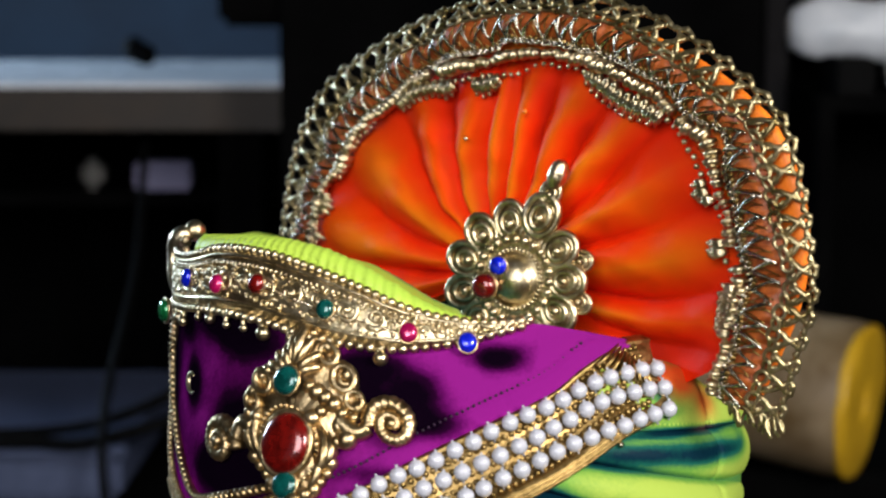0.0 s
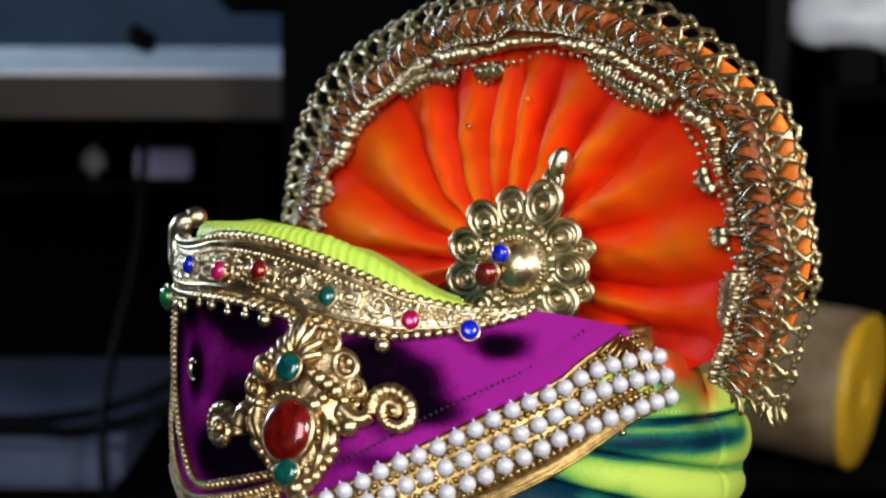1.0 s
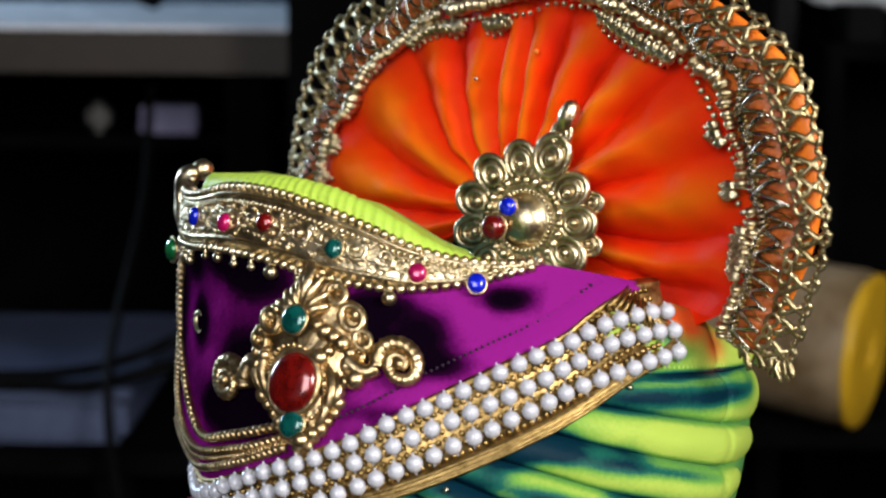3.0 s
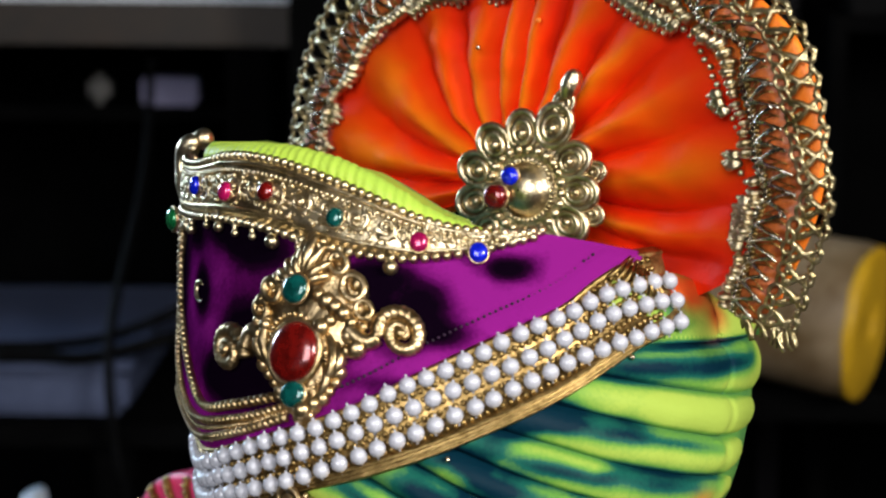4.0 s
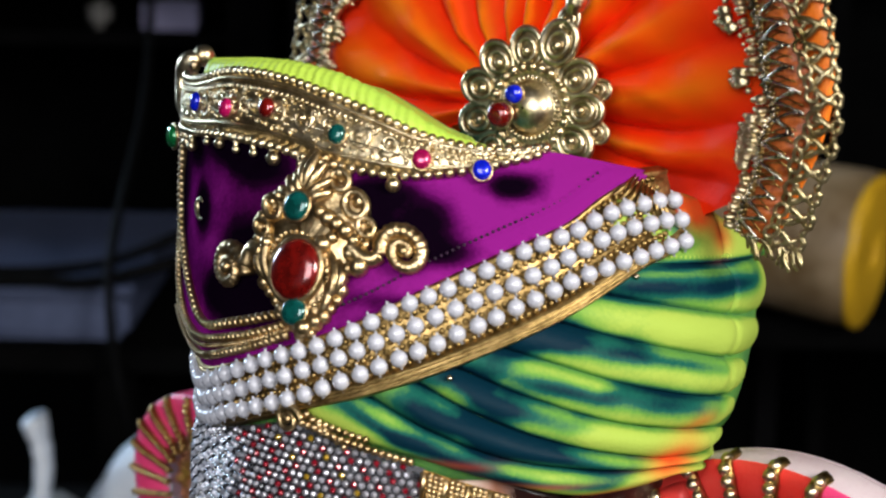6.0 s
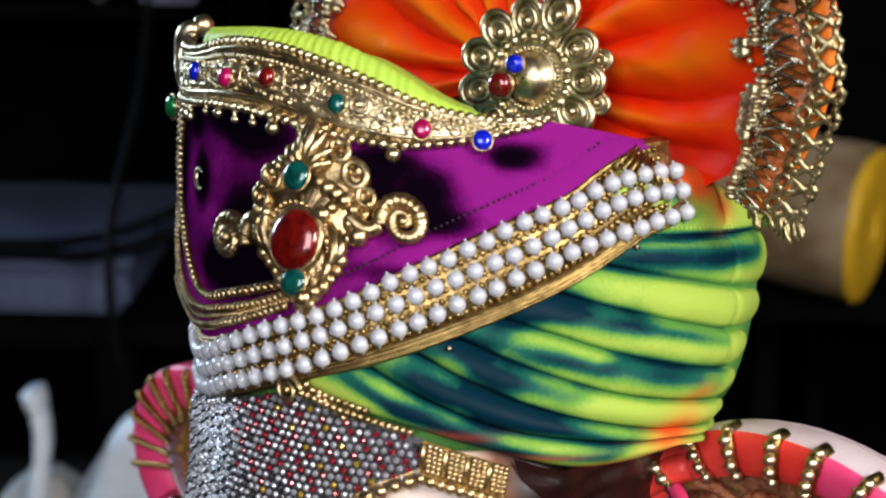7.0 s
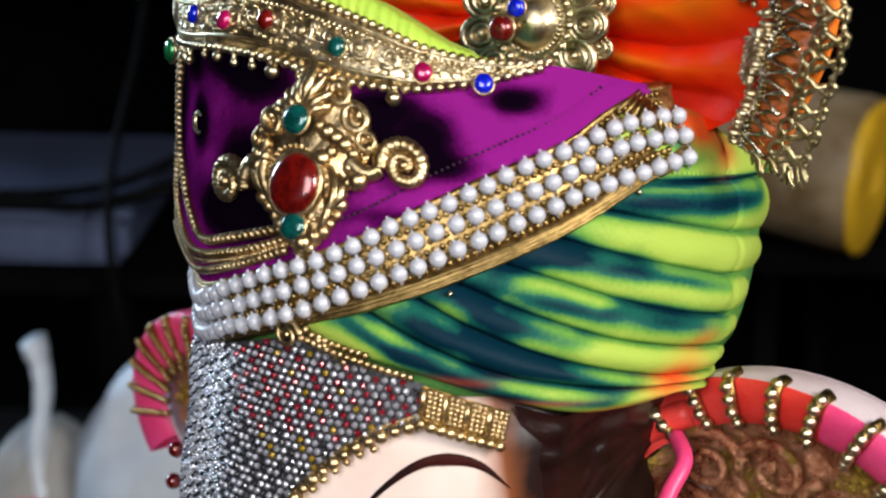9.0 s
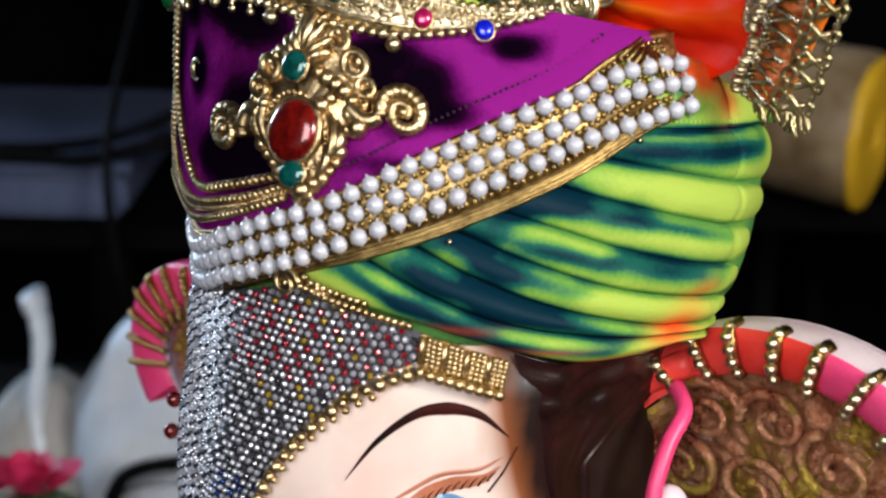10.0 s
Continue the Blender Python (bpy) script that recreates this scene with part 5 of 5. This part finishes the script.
for phi, k, r, mat in ((92, 0.66, 0.0009, "wire"), (70, 0.80, 0.0009, "rim")):
    bm = bmesh.new()
    ball(bm, fan(phi, 0.109 * k, 0.076 * k, 0.0085), r, 10, 8)
    part("paint_blob", bm, mat, fan_ob)

# the trim wanders round the fan: reach of each of its edges at some turns
LACE_EDGE = level([(-32, 1.29), (-23.4, 1.276), (-17.9, 1.266), (-7, 1.286), (2.8, 1.281), (10.3, 1.295), (16.2, 1.312), (22, 1.338), (27, 1.342), (38.5, 1.317), (52.6, 1.302), (75, 1.262), (101.8, 1.223), (115.7, 1.220), (126.5, 1.246), (134.6, 1.236), (143.9, 1.211), (153.7, 1.176), (162.9, 1.154), (194, 1.14)])
RIM_EDGE = level([(-32, 1.185), (-20.5, 1.187), (-9.5, 1.22), (2.9, 1.257), (13.1, 1.278), (25.3, 1.292), (32.1, 1.275), (50, 1.235), (66, 1.215), (95, 1.165), (120, 1.08), (202, 1.05)])
BRAID_OUT = level([(-32, 1.165), (-16.1, 1.152), (-7, 1.175), (0.4, 1.182), (9.5, 1.166), (19, 1.195), (24.5, 1.215), (31, 1.196), (40.4, 1.182), (55.6, 1.194), (66.2, 1.194), (88.1, 1.157), (94, 1.145), (100, 1.108), (107.7, 1.117), (120.1, 1.085), (132, 1.098), (141.5, 1.048), (153.9, 1.06), (194, 1.06)])
BRAID_IN = level([(-32, 1.06), (-18.1, 1.03), (-2.5, 1.049), (9.5, 1.045), (19.9, 1.08), (26.9, 1.126), (34.6, 1.080), (42.8, 1.09), (58.8, 1.064), (72.6, 1.047), (80, 1.045), (86, 1.002), (96.9, 1.005), (108.6, 0.969), (115.7, 0.945), (131.4, 0.955), (143.6, 0.908), (154.5, 0.96), (194, 0.95)])
BEAD_EDGE = level([(-32, 0.99), (-13.1, 0.985), (-3.2, 0.985), (2.6, 0.955), (9.5, 0.982), (16.6, 0.958), (23.6, 0.973), (38.2, 0.988), (47.8, 0.958), (56.6, 0.962), (71.3, 0.93), (76, 0.88), (89.4, 0.860), (99.8, 0.885), (109.6, 0.922), (118.1, 0.888), (137.3, 0.892), (150.5, 0.92), (194, 0.90)])


def trim(p, reach, out):
    return fan(p, 0.1145 * reach, 0.0815 * reach, out)


bm = bmesh.new()
rows = []
for p in np.linspace(-29, 200, 170):
    e = RIM_EDGE(p) - 0.02
    rows.append([trim(p, r, o) for r, o in ((0.92, -0.004), (0.98, -0.002), (e - 0.06, -0.0002), (e - 0.02, -0.0002), (e - 0.008, -0.0018), (e - 0.020, -0.005), (e - 0.06, -0.011), (0.25, -0.012))])
grid(bm, rows)
part("fan_rim", bm, "rim", turban, "thick plain orange edge of the fan")
SPAN = (-31.0, 192.0)


def pucker(p):
    """The braid lies in shallow gathers and is pinched at a few stitches."""
    return 0.0010 * math.sin(p * 0.42) + 0.0008 * noise.noise((p * 0.25, 2, 3)) - 0.0016 * sum(math.exp(-((p - c) / 2.2) ** 2) for c in (27, 84, 143, -4))


bm = bmesh.new()
rows = []
for p in np.linspace(*SPAN, 420):
    a, b = BRAID_IN(p), BRAID_OUT(p)
    rows.append([trim(p, a + (b - a) * k, 0.0036 + pucker(p) + 0.0022 * math.sin(math.pi * k) - (0.0016 if k in (0.0, 1.0) else 0) + 0.0003 * math.sin(p * 9 + k * 4)) for k in np.linspace(0, 1, 9)])
grid(bm, rows)
braid = part("braid", bm, "braid", turban, "copper-brown braid stitched with gilt thread")
# a meander of doubled silver thread
for off, loops in ((0.0, 52), (0.16, 52)):
    bm = bmesh.new()
    path = []
    for i, p in enumerate(np.linspace(SPAN[0], SPAN[1], 1500)):
        s = i / 1500 * loops
        u = s + 0.22 * noise.noise((s * 0.8, 3, 1))
        k = 0.46 + (0.47 - off) * math.tanh(2.0 * math.sin(2 * math.pi * u)) * (0.9 + 0.25 * noise.noise((s * 0.6, 7, 2)))
        q = p + 0.75 * math.sin(4 * math.pi * u + 0.5) + off * 1.5
        a, b = BRAID_IN(q), BRAID_OUT(q)
        path.append(trim(q, a + (b - a) * k, 0.0058 + pucker(q) + 0.0014 * math.sin(math.pi * k) + 0.0005 * noise.noise((s * 2.2, 0, 0))))
    tube(bm, path, 0.00040, 5)
    part("meander_thread", bm, "wire", braid, "looping silver-gilt thread")
bm = bmesh.new()
path = []
for i, p in enumerate(np.linspace(*SPAN, 1300)):
    s = i / 1300 * 96
    k = 0.48 + 0.36 * math.sin(2 * math.pi * s) + 0.12 * noise.noise((s * 0.9, 4, 1))
    a, b = BRAID_IN(p), BRAID_OUT(p)
    path.append(trim(p + 0.5 * math.sin(4 * math.pi * s + 1), a + (b - a) * k, 0.0048 + pucker(p) + 0.0014 * math.sin(math.pi * k)))
tube(bm, path, 0.00028, 5)
part("fine_thread", bm, "gold_dark", braid, "fine brown-gold thread")
# crumpled silver cords on the inner edge
for n in range(3):
    bm = bmesh.new()
    path = []
    for i, p in enumerate(np.linspace(*SPAN, 1000)):
        w = 2 * math.pi * (150 + 31 * n) * i / 1000
        r = BRAID_IN(p) - 0.006 + 0.020 * n / 2 + 0.006 * math.sin(w) + 0.006 * noise.noise((p * 0.5, n * 4.0, 1))
        path.append(trim(p, r, 0.0046 + pucker(p) + 0.0008 * math.cos(w)))
    tube(bm, path, 0.00075, 5)
    part("edge_cord", bm, "wire" if n < 2 else "gold_dark", braid)
# a chain of small links on the outer edge
CELLS = 50
step = (SPAN[1] - SPAN[0]) / CELLS
bm = bmesh.new()
for c in range(CELLS * 2):
    p = SPAN[0] + step * 0.5 * (c + 0.5)
    turn = (c % 2) * math.pi / 2
    tube(bm, [trim(p + step * 0.30 * math.cos(a), BRAID_OUT(p) + 0.006 + 0.017 * math.sin(a) * (1 if c % 2 else 0.7), 0.0042 + pucker(p) + 0.0006 * math.cos(a + turn)) for a in np.linspace(0, 2 * math.pi, 13)[:-1]], 0.00072, 6, closed=True)
part("chain_edge", bm, "lace", braid, "chain of small gilt links")

# bead trim inside the braid: bold ribbed beads, leaf drops in clusters
bm = bmesh.new()
line = [trim(p, 0.60 * BRAID_IN(p) + 0.40 * BEAD_EDGE(p), 0.0056 + 0.5 * pucker(p)) for p in np.linspace(-30, 192, 500)]
bold = even(line, 0.0033)
for i, p in enumerate(bold):
    if noise.noise((i * 0.37, 5, 1)) < -0.28:
        continue
    p = Vector(p) + Vector((random.uniform(-1, 1), random.uniform(-1, 1), random.uniform(-1, 1))) * 0.0006
    size = 0.0025 + 0.0016 * noise.noise((i * 0.13, 0, 2))
    d = Vector(bold[min(i + 1, len(bold) - 1)]) - Vector(bold[max(i - 1, 0)])
    ball(bm, p, size, 9, 7, m=d.to_track_quat("X", "Z").to_matrix().to_4x4() @ Matrix.Diagonal((0.58, 1.2, 0.95, 1)))
    tube(bm, [Vector(p) - d * 0.26, Vector(p) - d * 0.20], size * 0.8, 7)
for i, p in enumerate(np.arange(-29, 190, 2.1)):
    inner, lift = BEAD_EDGE(p), noise.noise((p * 0.13, 0.5, 0))
    ball(bm, trim(p, inner + 0.018 + 0.016 * noise.noise((p * 0.5, 2, 0)), 0.0050), 0.0012 + 0.0008 * lift, 7, 5)
    if lift > 0.10:
        for k in (-1, 0, 1):
            tip = inner - 0.10 * lift - 0.010 + 0.012 * abs(k)
            tube(bm, [trim(p + k * 0.3, inner + 0.025, 0.0052), trim(p + k * 0.7, (inner + tip) / 2 + 0.01, 0.0060), trim(p + k * 1.1, tip, 0.0042)], [0.0011, 0.0011, 0.0004], 5)
        ball(bm, trim(p + 0.6, inner - 0.09 * lift - 0.012, 0.0042), 0.0009, 6, 5)
    if lift > 0.22:
        tube(bm, [trim(p + 1.2 * math.cos(a), inner - 0.012 + 0.018 * math.sin(a), 0.0050) for a in np.linspace(0, 2 * math.pi, 11)[:-1]], 0.0006, 5, closed=True)
part("bead_trim", bm, "gold_pale", turban, "pale gold bead trim with leaf drops")


# open lace edging: knots on the outer side, flat crossed ties to the chain, a scalloped outer cord
def lace(p, k):
    near = min(1.0, max(0.0, (115 - p) / 60))
    a, b = BRAID_OUT(p) + 0.012, LACE_EDGE(p) - 0.026 * near * max(0.0, math.cos(radians(p)))
    return trim(p, a + (b - a) * k, 0.0038 - 0.0042 * k * near)


bm = bmesh.new()
for c in range(CELLS):
    p = SPAN[0] + step * (c + 0.5) + 0.3 * math.sin(c * 2.1)
    fork = 0.42 + 0.10 * math.sin(c * 1.7)
    for s in (-1, 1):
        tube(bm, [lace(p + s * step * 0.44, 0.02), lace(p + s * step * 0.30, fork * 0.6), lace(p + s * step * 0.05, fork + 0.06), lace(p - s * step * 0.16, 0.72)], [0.0010, 0.0012, 0.0014, 0.0011], 6, squash=0.75)
        tube(bm, [lace(p + s * step * 0.32, 0.0), lace(p + s * step * 0.10, fork * 0.7)], 0.0006, 5)
    tube(bm, [lace(p, fork - 0.05), lace(p + 0.15, fork + 0.18)], [0.0014, 0.0011], 6)
    tube(bm, [lace(p + step * 0.25 * math.cos(a), 0.84 + 0.13 * math.sin(a)) for a in np.linspace(0, 2 * math.pi, 13)[:-1]], 0.00085, 6, closed=True)
path = [lace(p, 0.90 + 0.09 * math.cos((p - SPAN[0]) / step * 2 * math.pi + math.pi) + 0.02 * noise.noise((p * 0.4, 1, 1))) for p in np.linspace(*SPAN, CELLS * 10)]
tube(bm, path, [0.0010 + 0.00035 * math.cos(i * 2 * math.pi / 3.3) for i in range(len(path))], 6)
part("lace_edging", bm, "lace", turban, "open gilt lace edging with looped border")
# frayed tail of the lace
for k in range(22):
    bm = bmesh.new()
    a = lace(SPAN[0] + 0.6 + 0.4 * (k % 3), -0.9 + k * 0.085)
    d = Vector((random.uniform(-0.002, 0.005), random.uniform(-0.004, 0.004), -random.uniform(0.004, 0.008)))
    tube(bm, spline([a, a + d * 0.5 + Vector((random.uniform(-0.002, 0.002), 0, 0.001)), a + d], 8), 0.00055, 5)
    part("frayed_thread", bm, "lace", turban)

# ---------- gold crest ornament before the fan ----------
J_AT, J_TURN = Vector((0.0256, 0.6210, 1.2520)), radians(30)
JE = Vector((math.cos(J_TURN), -math.sin(J_TURN), 0))
JN = Vector((-math.sin(J_TURN), -math.cos(J_TURN), 0.12)).normalized()
JU = JN.cross(JE) * -1
JU = JU if JU.z > 0 else -JU


def j(a, b, h=0.0):
    return J_AT + JE * a + JU * b + JN * h


bm = bmesh.new()
grid(bm, [[j(r * math.cos(t), r * math.sin(t), h) for t in np.linspace(0, 2 * math.pi, 41)[:-1]] for r, h in ((0.0225, -0.003), (0.0215, 0.0), (0.0150, 0.0010), (0.0120, 0.0006), (0.0088, 0.0008), (0.0080, 0.0030), (0.0060, 0.0052), (0.0030, 0.0064), (0.0004, 0.0067))], close=True)
for a in np.linspace(0, 2 * math.pi, 41)[:-1]:
    ball(bm, j(0.0106 * math.cos(a), 0.0106 * math.sin(a), 0.0014), 0.0010, 7, 5)
for a in np.linspace(0, 2 * math.pi, 25)[:-1]:
    ball(bm, j(0.0142 * math.cos(a), 0.0142 * math.sin(a), 0.0016), 0.0019, 9, 7)


def loop_petal(a, b, r, turn, h=0.001):
    """A round petal of two nested loops and a bead."""
    c, s = math.cos(turn), math.sin(turn)
    for k, th in ((1.0, 0.24), (0.58, 0.2)):
        tube(bm, [j(a + c * (r * 1.2 * k * math.cos(t) - 0.25 * r * (1 - k)) - s * r * k * math.sin(t), b + s * (r * 1.2 * k * math.cos(t) - 0.25 * r * (1 - k)) + c * r * k * math.sin(t), h + 0.0012 * (1 - k)) for t in np.linspace(0, 2 * math.pi, 23)[:-1]], r * th, 8, closed=True)
    ball(bm, j(a - c * 0.2 * r, b - s * 0.2 * r, h + 0.0006), r * 0.32, 9, 7)
    q = JN.to_track_quat('Z', 'Y').to_matrix().to_4x4()
    ball(bm, j(a, b, h - 0.0012), r * 1.1, 14, 8, m=q @ Matrix.Diagonal((1, 1, 0.16, 1)))


for deg in (-62, -30, 2, 34, 98, 132, 164, 196, 228):
    a = radians(deg)
    loop_petal(0.0208 * math.cos(a), 0.0208 * math.sin(a), 0.0056, a)
for deg in (-46, -14, 18):
    a = radians(deg)
    loop_petal(0.0262 * math.cos(a), 0.0262 * math.sin(a), 0.0034, a, -0.001)
loop_petal(0.0098, 0.0232, 0.0062, radians(66), 0.002)
loop_petal(0.0128, 0.0312, 0.0036, radians(70), 0.002)
for k in np.linspace(0, 1, 6):
    ball(bm, j(0.0142 + 0.0016 * k, 0.0350 + 0.0050 * k, 0.002), 0.0030 + 0.0008 * math.sin(k * 3), 11, 8)
crest = part("crest_ornament", bm, "gold_pale", turban, "gold flower-shaped crest with looped petals")
stone("gemstone", "blue_gem", j(-0.0035, 0.0045, 0.0066), JN, 0.0033, 0.0033, crest, 0.8)
stone("gemstone", "red_gem", j(-0.0080, -0.0030, 0.0072), JN, 0.0045, 0.0045, crest, 0.9)

# ---------- forehead ornaments on the statue ----------
MESH_LOW = level([(-110, 1.02), (-70, 1.03), (-48, 1.045), (-40, 1.07), (-35.5, 1.093), (-30.2, 1.1099), (-24.3, 1.1225), (-17.7, 1.1333), (-8.7, 1.1412), (-7, 1.142)])
MESH_TOP = level([(-110, 1.140), (-75, 1.1415), (-63.9, 1.1455), (-45, 1.1555), (-32.9, 1.1610), (-23.7, 1.1582), (-9.3, 1.1534), (-7, 1.152)])
chain = thing("crystal_mesh", (-0.05, 0.55, 1.12), "silver mesh of clear, red and amber crystals over the forehead", "ornament")
bm = bmesh.new()
grid(bm, [[on(t, MESH_LOW(t) + (MESH_TOP(t) - MESH_LOW(t)) * k, 0.0004) for k in np.linspace(0, 1, 24)] for t in np.linspace(-105, -8, 90)])
backing = part("backing", bm, "net", chain, "dull silver net")
STONES = {}
for key in ("crystal", "ruby", "amber", "smoke", "sapphire"):
    bm = bmesh.new()
    rows = [[Vector((r * math.cos(t), r * math.sin(t), h)) for t in np.linspace(0, 2 * math.pi, 9)[:-1]] for r, h in ((0.00100, -0.0006), (0.00108, 0.0001), (0.00056, 0.0009))]
    made = grid(bm, rows, close=True)
    bm.faces.new(made[-1])
    me = bpy.data.meshes.new("crystal_" + key)
    bm.to_mesh(me)
    bm.free()
    me.materials.append(MAT[key])
    STONES[key] = me
rest, wires, made_n = bmesh.new(), bmesh.new(), 0
RANK = {"crystal": 0, "amber": 1, "smoke": 2, "sapphire": 3, "ruby": 4}
PITCH = 0.00285
for r in range(48):
    for c in range(80):
        t = -8.6 - math.degrees((c + 0.5 * (r % 2)) * PITCH / 0.104)
        z = 1.163 - r * PITCH * 0.87 + 0.00025 * math.sin(c * 0.4)
        if t < -100 or not MESH_LOW(t) + 0.0012 < z < MESH_TOP(t) - 0.0006:
            continue
        out = outward(t, z)
        tilt = Vector((random.uniform(-1, 1), random.uniform(-1, 1), random.uniform(-1, 1))) * 0.28
        m = Matrix.Translation(on(t, z, 0.0013)) @ (out + tilt).to_track_quat("Z", "Y").to_matrix().to_4x4()
        # every third stone is coloured: red above, amber below it, smoky and blue lower down
        key = "crystal"
        if (c + 2 * (r // 2)) % 3 == r % 2:
            key = "smoke"
            if t > -48:
                key = "ruby" if z > 1.131 and (c + r) % 5 else "amber" if z > 1.122 and t > -40 and c % 2 else "sapphire" if z < 1.098 else "smoke"
        if z > 1.118 and t > -44 and made_n < 300:
            place({"crystal": "crystal", "smoke": "smoky_stone"}.get(key, key + "_stone"), STONES[key], backing, m=m)
            made_n += 1
        else:
            tmp = rest
            base = [[tmp.verts.new(m @ Vector((q * math.cos(a), q * math.sin(a), h))) for a in np.linspace(0, 2 * math.pi, 9)[:-1]] for q, h in ((0.00100, -0.0006), (0.00108, 0.0001), (0.00056, 0.0009))]
            for i in range(2):
                for k in range(8):
                    tmp.faces.new((base[i][k], base[i][(k + 1) % 8], base[i + 1][(k + 1) % 8], base[i + 1][k])).material_index = RANK[key]
            tmp.faces.new(base[2]).material_index = RANK[key]
        w = on(t, z, 0.0009)
        d = Vector((0, 0, PITCH * 0.5))
        e = on(t + 0.69, z - PITCH * 0.43, 0.0009) - w
        tube(wires, [w - e, w + e], 0.0003, 4)
tagged(part("crystal_field", rest, ["crystal", "amber", "smoke", "sapphire", "ruby"], backing, smooth=False), kind="stuff")
part("wire_net", wires, "silver", backing)
# beaded gold edge along the lower side of the mesh
bm = bmesh.new()
edge = [on(t, MESH_LOW(t) - 0.0006, 0.0018) for t in np.linspace(-62, -8, 200)]
for i, p in enumerate(even(edge, 0.0046)):
    ball(bm, p, 0.0023 if i % 2 else 0.0019, 10, 7)
tube(bm, [on(t, MESH_LOW(t) + 0.0022, 0.0014) for t in np.linspace(-62, -8, 80)], 0.0007, 6)
for i, p in enumerate(even([on(t, MESH_LOW(t) - 0.0040, 0.0012) for t in np.linspace(-62, -14, 200)], 0.0050)):
    ball(bm, p, 0.0013, 8, 6)
part("gold_edge", bm, "gold", chain, "gold beaded edge")
bm = bmesh.new()
for t in np.arange(-30.5, -9.5, 1.25):
    ball(bm, on(t, MESH_TOP(t) + 0.0014, 0.0022), 0.0014, 8, 6)
for t in np.arange(-29.8, -18, 1.25):
    ball(bm, on(t, MESH_TOP(t) + 0.0036, 0.0014), 0.0012, 8, 6)
part("gold_edge", bm, "gold", chain, "gold beaded edge")
# gold bracelet-like tab at the temple
tab = thing("gold_tab", (0.0, 0.53, 1.14), "gold tab of barred beads at the end of the mesh", "ornament")
bm = bmesh.new()


def tabp(u, v, h):
    return on(-8.2 + 15.6 * u, (1.1525 - 0.0075 * u) * (1 - v) + (1.1405 - 0.0068 * u) * v, h)


grid(bm, [[tabp(u, v, 0.0010) for v in np.linspace(-0.02, 1.05, 8)] for u in np.linspace(0, 1, 16)])
part("tab_backing", bm, "gold_dark", tab)
TAB_BEAD = bead_mesh("bead", 0.0010, "gold", 8, 6)
for i in range(4):
    bm = bmesh.new()
    tube(bm, [tabp(0.01 + 0.25 * i, 0.02, 0.0018), tabp(0.01 + 0.25 * i + 0.012, 0.72, 0.0018)], 0.0010, 8)
    part("bar", bm, "gold", tab)
    for k in range(3):
        for n in range(6):
            place("bead", TAB_BEAD, tab, m=Matrix.Translation(tabp(0.085 + 0.25 * i + 0.06 * k, 0.06 + 0.125 * n, 0.0018)))
for n in range(9):
    bm = bmesh.new()
    ball(bm, tabp(0.03 + n * 0.115, 0.93, 0.0022), 0.0019, 10, 7)
    part("edge_bead", bm, "gold", tab)
# red earring beads hanging by the far ear
for px, pz in ((-0.1125, 1.062), (-0.1140, 1.048)):
    bm = bmesh.new()
    ball(bm, (px, 0.70, pz), 0.0034, 12, 9)
    tube(bm, [(px, 0.70, pz), (px + 0.012, 0.69, pz + 0.002)], 0.0007, 6)
    tagged(part("earring_bead", bm, "red_gem"), "small shiny red earring bead beside the far ear", "bead", "red earring beads")
